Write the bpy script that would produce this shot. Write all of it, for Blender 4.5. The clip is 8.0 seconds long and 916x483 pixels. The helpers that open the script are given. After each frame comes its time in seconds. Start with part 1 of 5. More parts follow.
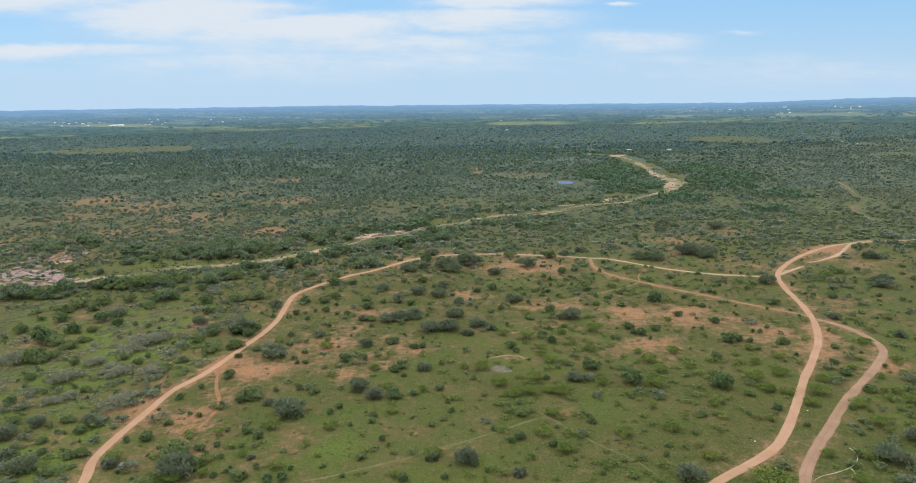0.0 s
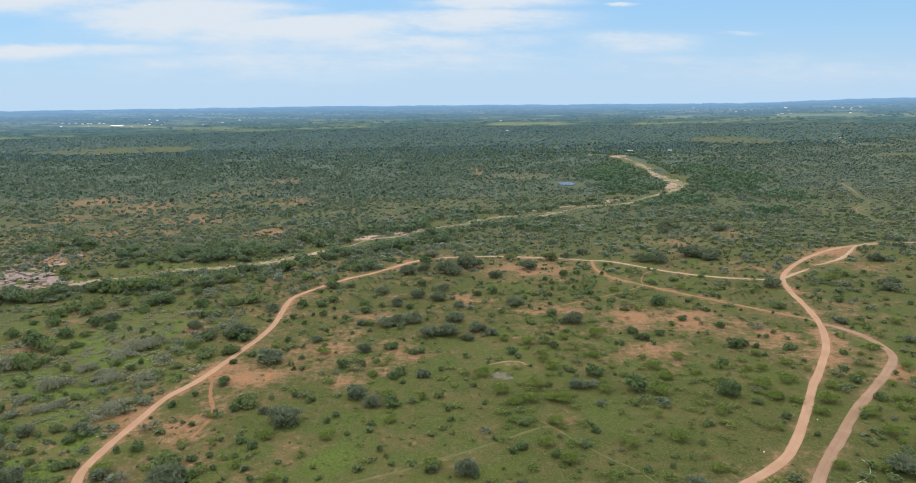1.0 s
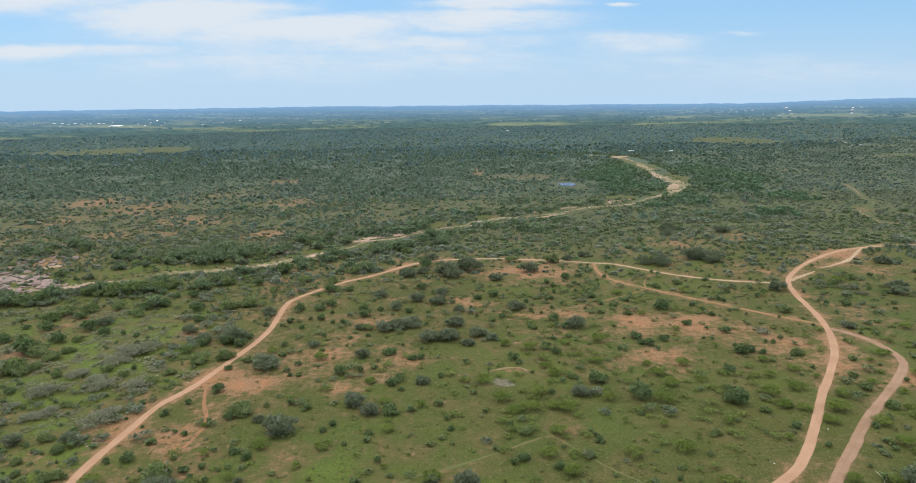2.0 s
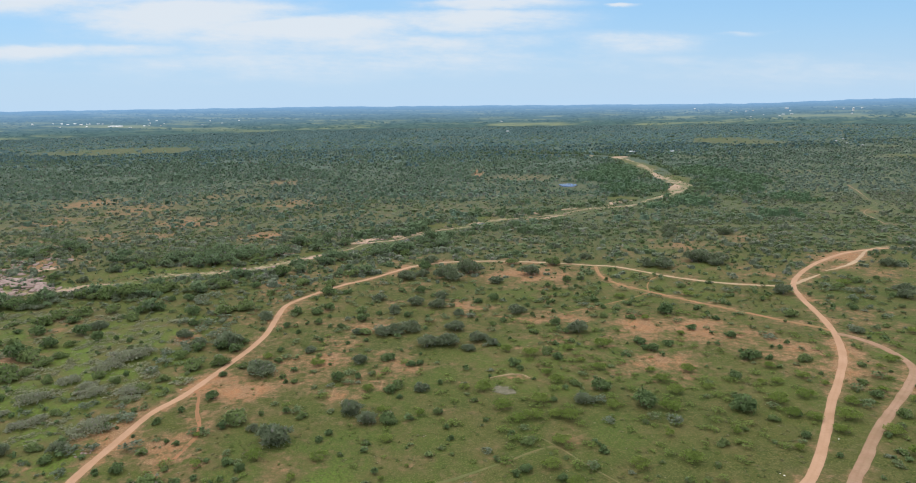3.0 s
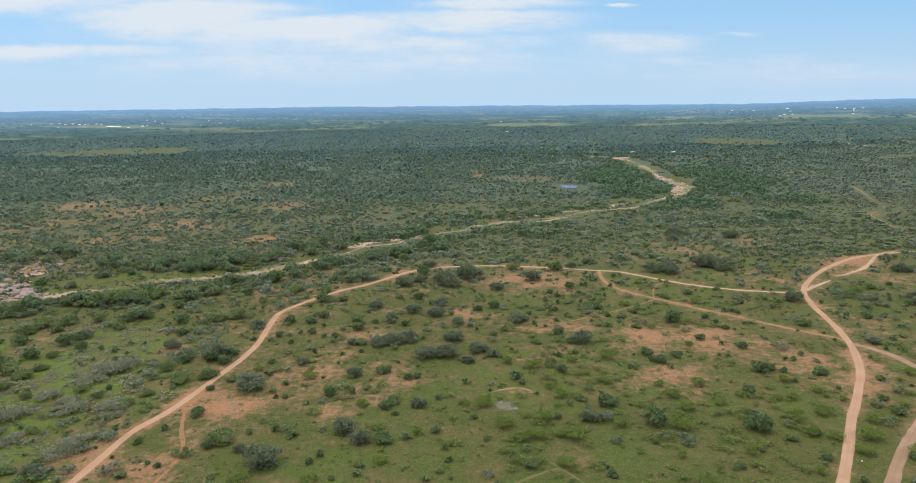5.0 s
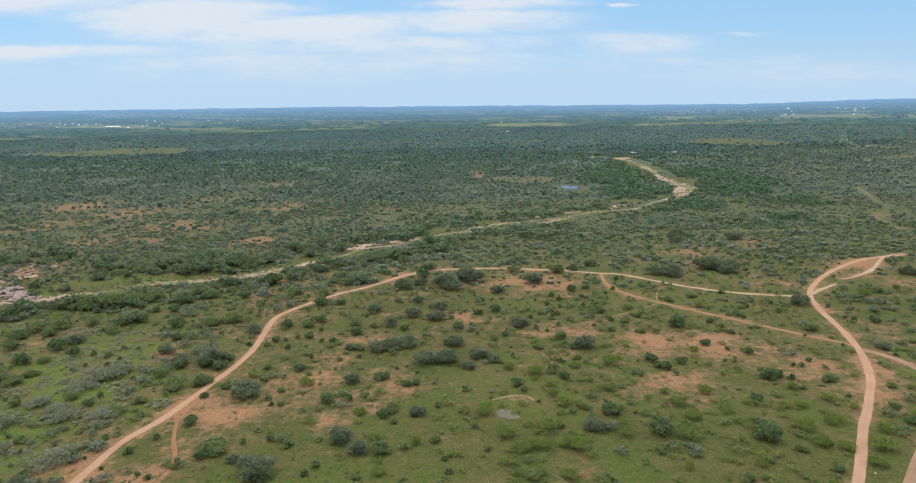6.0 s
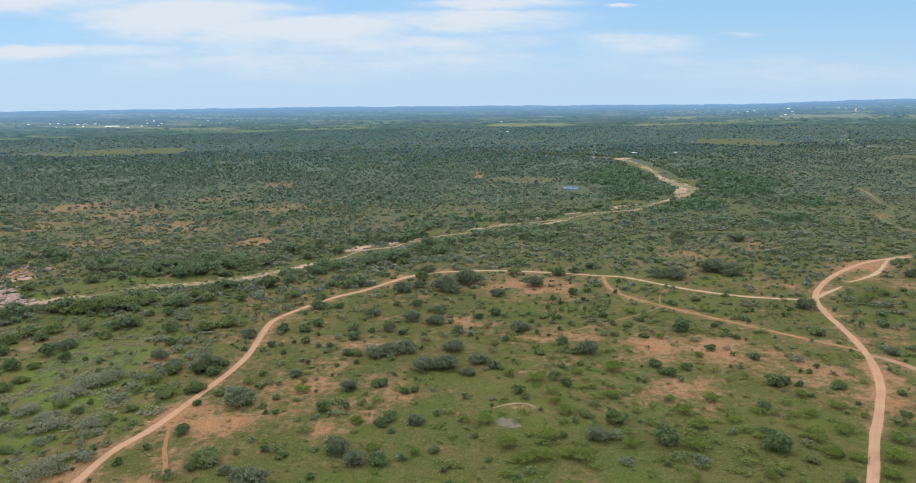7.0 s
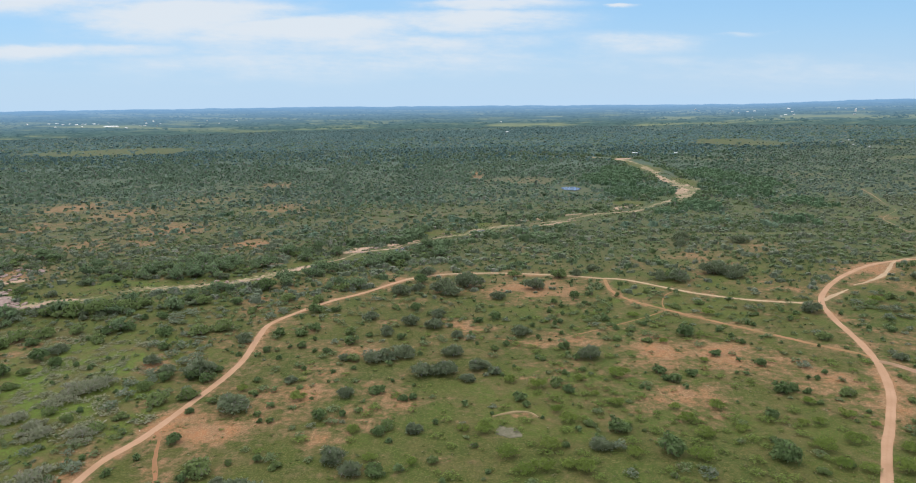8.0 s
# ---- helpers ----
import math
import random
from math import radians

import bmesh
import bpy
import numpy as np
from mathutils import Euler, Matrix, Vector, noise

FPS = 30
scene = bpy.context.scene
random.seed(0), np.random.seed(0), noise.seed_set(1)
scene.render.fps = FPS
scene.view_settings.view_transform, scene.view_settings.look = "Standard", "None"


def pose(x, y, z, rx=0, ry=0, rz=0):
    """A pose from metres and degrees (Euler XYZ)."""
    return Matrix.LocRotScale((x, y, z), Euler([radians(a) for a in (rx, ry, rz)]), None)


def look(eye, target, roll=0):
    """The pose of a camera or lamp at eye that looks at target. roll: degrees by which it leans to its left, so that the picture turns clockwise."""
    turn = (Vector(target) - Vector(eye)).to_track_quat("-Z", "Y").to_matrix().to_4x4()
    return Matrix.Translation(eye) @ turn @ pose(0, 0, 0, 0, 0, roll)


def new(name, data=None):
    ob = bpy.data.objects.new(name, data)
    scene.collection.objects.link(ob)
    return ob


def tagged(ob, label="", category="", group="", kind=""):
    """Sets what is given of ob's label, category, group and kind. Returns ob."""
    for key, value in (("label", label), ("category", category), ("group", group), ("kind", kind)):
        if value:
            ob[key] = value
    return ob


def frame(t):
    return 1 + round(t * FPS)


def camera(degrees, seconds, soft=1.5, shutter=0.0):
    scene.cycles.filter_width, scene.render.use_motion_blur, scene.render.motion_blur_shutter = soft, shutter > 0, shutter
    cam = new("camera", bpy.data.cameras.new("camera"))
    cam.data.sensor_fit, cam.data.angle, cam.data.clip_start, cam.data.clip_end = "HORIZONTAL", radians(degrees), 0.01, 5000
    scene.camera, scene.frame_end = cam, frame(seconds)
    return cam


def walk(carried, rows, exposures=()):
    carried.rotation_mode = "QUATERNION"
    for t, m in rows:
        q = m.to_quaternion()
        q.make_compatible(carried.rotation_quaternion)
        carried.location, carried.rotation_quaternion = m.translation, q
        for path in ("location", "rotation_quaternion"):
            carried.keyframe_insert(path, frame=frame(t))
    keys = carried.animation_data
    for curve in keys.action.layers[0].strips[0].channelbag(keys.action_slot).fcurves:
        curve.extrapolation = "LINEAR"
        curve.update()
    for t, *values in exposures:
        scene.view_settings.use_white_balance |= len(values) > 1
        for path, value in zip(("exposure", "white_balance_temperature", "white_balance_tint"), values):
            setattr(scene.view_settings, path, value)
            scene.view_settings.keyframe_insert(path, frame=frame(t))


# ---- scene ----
cam = camera(69.9, 8.0, soft=1.05)
# A steady flight forwards at about 5.7 m/s, some 94 m above the plain, looking 11.6 degrees down.
PATH = [
    (0, (-0.357, 0.542, 94.426), (-0.336, 3.577, 93.798), -1.05),
    (1, (-0.295, 6.169, 94.426), (-0.274, 9.204, 93.800), -1.05),
    (2, (-0.194, 11.873, 94.434), (-0.174, 14.909, 93.809), -1.05),
    (3, (-0.062, 17.530, 94.473), (-0.042, 20.567, 93.849), -1.05),
    (4, (0.093, 23.204, 94.558), (0.113, 26.240, 93.935), -1.04),
    (5, (0.217, 28.923, 94.651), (0.239, 31.959, 94.028), -1.03),
    (6, (0.326, 34.658, 94.728), (0.347, 37.694, 94.105), -1.02),
    (7, (0.449, 40.378, 94.759), (0.471, 43.414, 94.136), -1.0),
    (8, (0.581, 46.128, 94.767), (0.605, 49.164, 94.144), -1.0),
]
walk(cam, [(t, look(eye, target, roll)) for t, eye, target, roll in PATH], exposures=[(0, 0.45), (8, 0.45)])

# ---- sky and sun ----
SUN_ELEVATION, SUN_AZIMUTH = radians(66), radians(318)   # azimuth clockwise from +y
world = bpy.data.worlds.new("sky")
scene.world = world
world.use_nodes = True


def node(tree, kind, **inputs):
    """A node with its inputs set: a value, or a socket to link."""
    n = tree.nodes.new(kind)
    for key, value in inputs.items():
        socket = n.inputs[int(key[1:])] if key[0] == "i" and key[1:].isdigit() else n.inputs[key.replace("_", " ")]
        if isinstance(value, bpy.types.NodeSocket):
            tree.links.new(value, socket)
        else:
            socket.default_value = value
    return n


def calc(tree, operation, a, b=0.0, c=0.0, clamp=False):
    n = node(tree, "ShaderNodeMath", i0=a, i1=b, i2=c)
    n.operation, n.use_clamp = operation, clamp
    return n.outputs[0]


def mix(tree, factor, a, b, mode="MIX"):
    n = tree.nodes.new("ShaderNodeMix")
    n.data_type, n.blend_type = "RGBA", mode
    for socket, value in ((n.inputs[0], factor), (n.inputs[6], a), (n.inputs[7], b)):
        if isinstance(value, bpy.types.NodeSocket):
            tree.links.new(value, socket)
        elif socket.type == "RGBA":
            socket.default_value = (*value[:3], 1)
        else:
            socket.default_value = value
    return n.outputs[2]


def ramp(tree, value, low, high):
    """A smooth step of value from low to high."""
    n = node(tree, "ShaderNodeMapRange", Value=value, From_Min=low, From_Max=high)
    n.interpolation_type = "SMOOTHSTEP"
    return n.outputs[0]


def grain(tree, scale, detail=4.0, vector=None, rough=0.55):
    n = node(tree, "ShaderNodeTexNoise", Scale=scale, Detail=detail, Roughness=rough)
    if vector is not None:
        tree.links.new(vector, n.inputs["Vector"])
    return n.outputs[0]


def build_sky():
    tree = world.node_tree
    tree.nodes.clear()
    air = tree.nodes.new("ShaderNodeTexSky")
    air.sky_type, air.sun_disc = "NISHITA", False
    air.sun_elevation, air.sun_rotation = SUN_ELEVATION, SUN_AZIMUTH
    air.air_density, air.dust_density, air.ozone_density = 1.0, 1.2, 2.0
    way = node(tree, "ShaderNodeSeparateXYZ", Vector=tree.nodes.new("ShaderNodeTexCoord").outputs["Generated"])
    # side: how far round from straight ahead; up: how high, both as slopes
    ahead = calc(tree, "MAXIMUM", calc(tree, "ABSOLUTE", way.outputs[1]), 0.15)
    side, up = calc(tree, "DIVIDE", way.outputs[0], ahead), calc(tree, "DIVIDE", way.outputs[2], ahead)
    flat = node(tree, "ShaderNodeCombineXYZ", X=side, Y=calc(tree, "MULTIPLY", up, 3.0)).outputs[0]
    puff = grain(tree, 5.0, 8.0, flat, 0.6)
    streak = node(tree, "ShaderNodeCombineXYZ", X=side, Y=calc(tree, "MULTIPLY_ADD", up, 7.0, calc(tree, "MULTIPLY", side, 0.6))).outputs[0]
    wisp = grain(tree, 10.0, 7.0, streak, 0.62)
    shift = calc(tree, "MULTIPLY_ADD", puff, 0.10, -0.05)
    cover = 0.0
    # cloud banks: side, up, half width, half height, thickness
    for a, e, ra, re, k in ((-0.62, 0.094, 0.24, 0.014, 1.05), (-0.38, 0.143, 0.17, 0.030, 1.25), (-0.22, 0.120, 0.20, 0.026, 1.2), (0.03, 0.128, 0.17, 0.020, 1.0),
                            (0.06, 0.147, 0.13, 0.010, 1.05), (-0.10, 0.095, 0.35, 0.022, 0.75), (0.27, 0.092, 0.15, 0.020, 0.66), (-0.15, 0.072, 0.5, 0.026, 0.62),
                            (0.4, 0.060, 0.4, 0.022, 0.4), (-0.6, 0.165, 0.25, 0.02, 0.8), (0.55, 0.046, 0.38, 0.03, 0.42), (0.255, 0.143, 0.025, 0.004, 0.9), (0.44, 0.102, 0.05, 0.005, 0.5)):
        dx = calc(tree, "DIVIDE", calc(tree, "SUBTRACT", calc(tree, "ADD", side, shift), a), ra)
        dy = calc(tree, "DIVIDE", calc(tree, "SUBTRACT", calc(tree, "MULTIPLY_ADD", shift, 0.28, up), e), re)
        dy = calc(tree, "MAXIMUM", calc(tree, "MULTIPLY", dy, 1.7), calc(tree, "MULTIPLY", dy, -0.75))
        d = calc(tree, "ADD", calc(tree, "MULTIPLY", dx, dx), calc(tree, "MULTIPLY", dy, dy))
        blob = calc(tree, "MULTIPLY", calc(tree, "EXPONENT", calc(tree, "MULTIPLY", d, -1.0)), k)
        cover = calc(tree, "MAXIMUM", cover, blob)
    # unseen cloud overhead, added to fill the shadows
    high = calc(tree, "MULTIPLY", ramp(tree, up, 0.17, 0.5), calc(tree, "MULTIPLY_ADD", puff, 0.6, 0.55))
    cover = calc(tree, "MAXIMUM", cover, high)
    detail = grain(tree, 7.0, 10.0, flat, 0.66)
    torn = calc(tree, "ADD", calc(tree, "MULTIPLY_ADD", detail, 1.5, -0.75), calc(tree, "MULTIPLY_ADD", wisp, 0.7, -0.35))
    cover = calc(tree, "MULTIPLY_ADD", torn, calc(tree, "MULTIPLY", cover, 1.6, clamp=True), cover)
    cover = ramp(tree, cover, 0.12, 1.0)
    low_air = mix(tree, ramp(tree, up, 0.0, 0.17), (3.98, 5.55, 7.25), (2.25, 4.8, 7.75))
    veil = calc(tree, "MULTIPLY", calc(tree, "EXPONENT", calc(tree, "MULTIPLY", calc(tree, "ABSOLUTE", up), -2.5)), 0.95)
    sky = mix(tree, veil, air.outputs[0], low_air)
    # overhead the added cloud is far brighter than the banks ahead
    bright = mix(tree, ramp(tree, up, 0.17, 0.6), (5.65, 6.25, 6.9), (17.2, 17.8, 18.6))
    sky = mix(tree, cover, sky, bright)
    back = node(tree, "ShaderNodeBackground", Color=sky, Strength=0.094)
    out = tree.nodes.new("ShaderNodeOutputWorld")
    tree.links.new(back.outputs[0], out.inputs[0])


build_sky()
sun_light = bpy.data.lights.new("sun", "SUN")
sun_light.energy, sun_light.angle, sun_light.color = 1.0, radians(8.0), (1.0, 0.94, 0.82)
sun = new("sun", sun_light)
sun.matrix_world = look((math.sin(SUN_AZIMUTH) * 300, math.cos(SUN_AZIMUTH) * 300, 300 * math.tan(SUN_ELEVATION)), (0, 0, 0))


# ---- materials ----
def material(name):
    m = bpy.data.materials.new(name)
    m.use_nodes = True
    m.node_tree.nodes.clear()
    return m, m.node_tree


def finish(m, tree, colour, rough=0.9, bump=None, strength=0.3, distance=0.1, specular=0.2, metallic=0.0):
    shader = node(tree, "ShaderNodeBsdfPrincipled", Base_Color=colour, Roughness=rough, Metallic=metallic)
    shader.inputs["Specular IOR Level"].default_value = specular
    if bump is not None:
        n = node(tree, "ShaderNodeBump", Height=bump, Strength=strength, Distance=distance)
        tree.links.new(n.outputs[0], shader.inputs["Normal"])
    out = tree.nodes.new("ShaderNodeOutputMaterial")
    tree.links.new(shader.outputs[0], out.inputs[0])
    return m


def place(tree):
    return tree.nodes.new("ShaderNodeTexCoord").outputs["Object"]


def trait(tree, name):
    n = tree.nodes.new("ShaderNodeAttribute")
    n.attribute_name = name
    return n.outputs["Fac"]


def ground_material():
    m, tree = material("pasture")
    p = place(tree)
    broad, middle, fine, speck = grain(tree, 0.012, 4, p), grain(tree, 0.075, 5, p), grain(tree, 0.40, 5, p, 0.65), grain(tree, 1.1, 4, p, 0.75)
    patchy = grain(tree, 0.2, 4, p)
    grass = mix(tree, ramp(tree, broad, 0.38, 0.62), (0.034, 0.047, 0.011), (0.047, 0.050, 0.012))
    grass = mix(tree, ramp(tree, middle, 0.42, 0.66), grass, (0.066, 0.058, 0.020))
    grass = mix(tree, calc(tree, "MULTIPLY", ramp(tree, patchy, 0.48, 0.64), 0.75), grass, (0.030, 0.042, 0.010))
    grass = mix(tree, calc(tree, "MULTIPLY", ramp(tree, fine, 0.47, 0.62), 0.75), grass, (0.066, 0.064, 0.021))
    grass = mix(tree, calc(tree, "MULTIPLY", ramp(tree, speck, 0.48, 0.60), 0.85), grass, (0.024, 0.040, 0.007))
    straw = grain(tree, 1.7, 4, p, 0.8)
    grass = mix(tree, calc(tree, "MULTIPLY", ramp(tree, straw, 0.51, 0.61), 0.75), grass, (0.104, 0.091, 0.033))
    lush = calc(tree, "MULTIPLY", trait(tree, "lush"), calc(tree, "MULTIPLY_ADD", ramp(tree, middle, 0.35, 0.6), -0.6, 1.0))
    grass = mix(tree, calc(tree, "MULTIPLY", lush, calc(tree, "MULTIPLY_ADD", ramp(tree, speck, 0.42, 0.58), 0.75, 0.1), clamp=True), grass, mix(tree, ramp(tree, middle, 0.40, 0.60), (0.070, 0.104, 0.017), (0.086, 0.097, 0.027)))
    earth = mix(tree, ramp(tree, patchy, 0.38, 0.62), (0.238, 0.102, 0.048), (0.172, 0.094, 0.052))
    earth = mix(tree, calc(tree, "MULTIPLY", ramp(tree, speck, 0.46, 0.62), 0.6), earth, (0.115, 0.072, 0.036))
    earth = mix(tree, calc(tree, "MULTIPLY", ramp(tree, straw, 0.5, 0.60), 0.75), earth, (0.262, 0.172, 0.096))
    ragged = calc(tree, "MULTIPLY_ADD", calc(tree, "SUBTRACT", calc(tree, "MULTIPLY_ADD", speck, 0.5, calc(tree, "MULTIPLY", fine, 0.5)), 0.5), 3.2, calc(tree, "MULTIPLY", calc(tree, "SUBTRACT", patchy, 0.5), 1.6))
    bare = calc(tree, "ADD", ragged, calc(tree, "MULTIPLY_ADD", calc(tree, "SUBTRACT", middle, 0.5), 2.2, trait(tree, "bare")))
    grass = mix(tree, calc(tree, "MULTIPLY", ramp(tree, bare, -0.05, 0.55), 0.7), grass, mix(tree, patchy, (0.094, 0.064, 0.031), (0.074, 0.068, 0.028)))
    colour = mix(tree, calc(tree, "MULTIPLY", ramp(tree, bare, 0.28, 1.08), 0.9), grass, earth)
    colour = mix(tree, calc(tree, "MULTIPLY", trait(tree, "brush"), calc(tree, "MULTIPLY_ADD", fine, 0.8, 0.45), clamp=True), colour, mix(tree, ramp(tree, patchy, 0.40, 0.60), mix(tree, ramp(tree, middle, 0.42, 0.62), (0.062, 0.072, 0.042), (0.086, 0.076, 0.048)), (0.040, 0.060, 0.036)))
    # distance haze put into the ground colour as a blue-green tint
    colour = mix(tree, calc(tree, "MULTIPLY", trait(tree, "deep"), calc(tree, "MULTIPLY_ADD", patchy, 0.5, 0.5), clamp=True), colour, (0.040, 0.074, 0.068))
    sand = mix(tree, middle, (0.246, 0.186, 0.112), (0.293, 0.228, 0.154))
    wash = calc(tree, "MULTIPLY_ADD", calc(tree, "SUBTRACT", fine, 0.5), 1.2, trait(tree, "wash"))
    colour = mix(tree, ramp(tree, wash, 0.4, 0.75), colour, sand)
    bump = calc(tree, "ADD", fine, calc(tree, "MULTIPLY", speck, 0.5))
    return finish(m, tree, colour, 0.95, bump, 0.6, 0.25, 0.1)


def dirt_material(name, pale, dark, rut, green=0.0):
    m, tree = material(name)
    p = place(tree)
    middle, fine = grain(tree, 0.12, 5, p), grain(tree, 1.3, 5, p)
    colour = mix(tree, ramp(tree, middle, 0.3, 0.7), pale, dark)
    colour = mix(tree, calc(tree, "MULTIPLY", ramp(tree, fine, 0.5, 0.75), 0.45), colour, rut)
    if green:
        weeds = grain(tree, 0.09, 7, p, 0.8)
        colour = mix(tree, calc(tree, "MULTIPLY", ramp(tree, weeds, 0.44, 0.56), green), colour, (0.065, 0.085, 0.028))
    track = calc(tree, "MULTIPLY", trait(tree, "edge"), calc(tree, "MULTIPLY_ADD", fine, 0.8, 0.2))
    colour = mix(tree, track, colour, rut)
    return finish(m, tree, colour, 0.95, fine, 0.4, 0.06, 0.1)


def leaf_material(name, low, high, twig=(0.16, 0.14, 0.12), twigs=0.1, joined=False):
    """Foliage: a tint of its own for each plant, and for each leaf clump."""
    m, tree = material(name)
    plant = trait(tree, "tint") if joined else tree.nodes.new("ShaderNodeObjectInfo").outputs["Random"]
    clump = tree.nodes.new("ShaderNodeNewGeometry").outputs["Random Per Island"]
    part_ = calc(tree, "MULTIPLY_ADD", plant, 0.6, calc(tree, "MULTIPLY", clump, 0.4))
    colour = mix(tree, part_, low, high)
    colour = mix(tree, ramp(tree, clump, 1.0 - twigs - 0.02, 1.0 - twigs + 0.02), colour, twig)
    fine = grain(tree, 3.0, 3, place(tree))
    colour = mix(tree, calc(tree, "MULTIPLY", ramp(tree, fine, 0.45, 0.7), 0.25), colour, [0.65 * c for c in low])
    if joined:
        coarse = grain(tree, 0.8, 3, place(tree), 0.65)
        colour = mix(tree, calc(tree, "MULTIPLY", ramp(tree, coarse, 0.44, 0.62), 0.5), colour, [0.55 * c for c in low])
    shader = node(tree, "ShaderNodeBsdfPrincipled", Base_Color=colour, Roughness=0.75)
    shader.inputs["Specular IOR Level"].default_value = 0.08
    thin = node(tree, "ShaderNodeBsdfTranslucent", Color=colour)
    both = node(tree, "ShaderNodeMixShader", i0=0.45, i1=shader.outputs[0], i2=thin.outputs[0])
    out = tree.nodes.new("ShaderNodeOutputMaterial")
    tree.links.new(both.outputs[0], out.inputs[0])
    return m


def plain_material(name, colour, second, scale=1.0, rough=0.8, bump=0.2, metallic=0.0):
    m, tree = material(name)
    fine = grain(tree, scale, 5, place(tree))
    c = mix(tree, ramp(tree, fine, 0.3, 0.7), colour, second)
    return finish(m, tree, c, rough, fine, bump, 0.05, 0.3, metallic)


def water_material(name, colour, ripple):
    m, tree = material(name)
    fine = grain(tree, ripple, 3, place(tree))
    return finish(m, tree, mix(tree, fine, colour, [1.4 * c for c in colour]), 0.2, fine, 1.0, 0.4, 0.3)


def distance_material():
    """Woods and fields seen through many kilometres of air: the haze is mixed into the colour, and the land glows."""
    m, tree = material("far_plain")
    p = place(tree)
    stretch = node(tree, "ShaderNodeMapping", Vector=p, Scale=(0.7, 1.0, 0.0)).outputs[0]
    broad, fine = grain(tree, 0.004, 6, stretch, 0.65), grain(tree, 0.022, 8, stretch, 0.75)
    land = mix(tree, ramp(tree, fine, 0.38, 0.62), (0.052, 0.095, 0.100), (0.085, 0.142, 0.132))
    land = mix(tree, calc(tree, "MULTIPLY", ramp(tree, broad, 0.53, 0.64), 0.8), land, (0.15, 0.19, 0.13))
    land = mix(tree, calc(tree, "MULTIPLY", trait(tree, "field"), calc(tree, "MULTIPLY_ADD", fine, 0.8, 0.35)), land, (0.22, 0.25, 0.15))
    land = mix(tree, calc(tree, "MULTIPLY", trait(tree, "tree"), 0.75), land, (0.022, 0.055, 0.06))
    # haze as colour: more blue the farther off the land is
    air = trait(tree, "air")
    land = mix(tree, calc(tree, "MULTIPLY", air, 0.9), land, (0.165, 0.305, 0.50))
    # the land shines by itself instead of being lit by sun and sky
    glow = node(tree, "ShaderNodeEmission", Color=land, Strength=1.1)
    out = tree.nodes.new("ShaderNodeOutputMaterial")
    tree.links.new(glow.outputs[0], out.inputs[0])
    return m


PASTURE = ground_material()
ROAD = dirt_material("graded_dirt", (0.296, 0.182, 0.118), (0.255, 0.152, 0.093), (0.225, 0.128, 0.075))
PALE_ROAD = dirt_material("pale_dirt", (0.296, 0.219, 0.143), (0.255, 0.176, 0.112), (0.214, 0.140, 0.081))
RUTTED = dirt_material("rutted_dirt", (0.240, 0.150, 0.102), (0.196, 0.118, 0.076), (0.142, 0.088, 0.053), 0.12)
TRACK = dirt_material("red_dirt", (0.240, 0.126, 0.066), (0.198, 0.106, 0.058), (0.160, 0.092, 0.046), 0.35)
FAINT = dirt_material("trodden_grass", (0.142, 0.103, 0.053), (0.089, 0.079, 0.031), (0.071, 0.073, 0.025), 0.7)
SAND = dirt_material("creek_sand", (0.275, 0.200, 0.145), (0.215, 0.155, 0.105), (0.13, 0.115, 0.065), 0.75)
BAR = dirt_material("bar_gravel", (0.310, 0.215, 0.160), (0.265, 0.180, 0.128), (0.17, 0.12, 0.085), 0.35)
BANK_EARTH = dirt_material("bank_earth", (0.225, 0.165, 0.098), (0.18, 0.130, 0.072), (0.11, 0.095, 0.045), 0.25)
RED_SOIL = dirt_material("red_soil", (0.225, 0.105, 0.055), (0.19, 0.096, 0.052), (0.15, 0.09, 0.045), 0.15)
GRANITE = plain_material("pink_granite", (0.132, 0.086, 0.076), (0.220, 0.162, 0.140), 0.5, 0.9, 0.6)
LIMESTONE = plain_material("white_stone", (0.471, 0.456, 0.410), (0.570, 0.555, 0.517), 3.0, 0.9, 0.5)
GRAVEL = plain_material("grey_gravel", (0.066, 0.064, 0.036), (0.118, 0.102, 0.070), 0.7, 0.95, 0.6)
BARK = plain_material("bark", (0.076, 0.057, 0.042), (0.137, 0.110, 0.087), 6.0, 0.95, 0.8)
DEAD_WOOD = plain_material("bleached_wood", (0.27, 0.255, 0.23), (0.34, 0.325, 0.30), 5.0, 0.9, 0.6)
GREY_BARK = plain_material("grey_bark", (0.167, 0.152, 0.137), (0.243, 0.228, 0.213), 6.0, 0.95, 0.8)
GREY_LEAF = leaf_material("grey_leaves", (0.114, 0.142, 0.082), (0.158, 0.184, 0.108), (0.185, 0.18, 0.15), 0.1)
DRY_LEAF = leaf_material("dry_twigs", (0.172, 0.188, 0.116), (0.238, 0.248, 0.162), (0.24, 0.225, 0.18), 0.2)
MESQUITE_LEAF = leaf_material("mesquite_leaves", (0.108, 0.158, 0.032), (0.164, 0.202, 0.048), (0.17, 0.15, 0.10), 0.06)
DARK_LEAF = leaf_material("dark_leaves", (0.077, 0.117, 0.048), (0.114, 0.158, 0.062), (0.12, 0.11, 0.08), 0.05)
OLIVE_LEAF = leaf_material("olive_leaves", (0.106, 0.149, 0.051), (0.158, 0.198, 0.077), (0.17, 0.155, 0.12), 0.08)
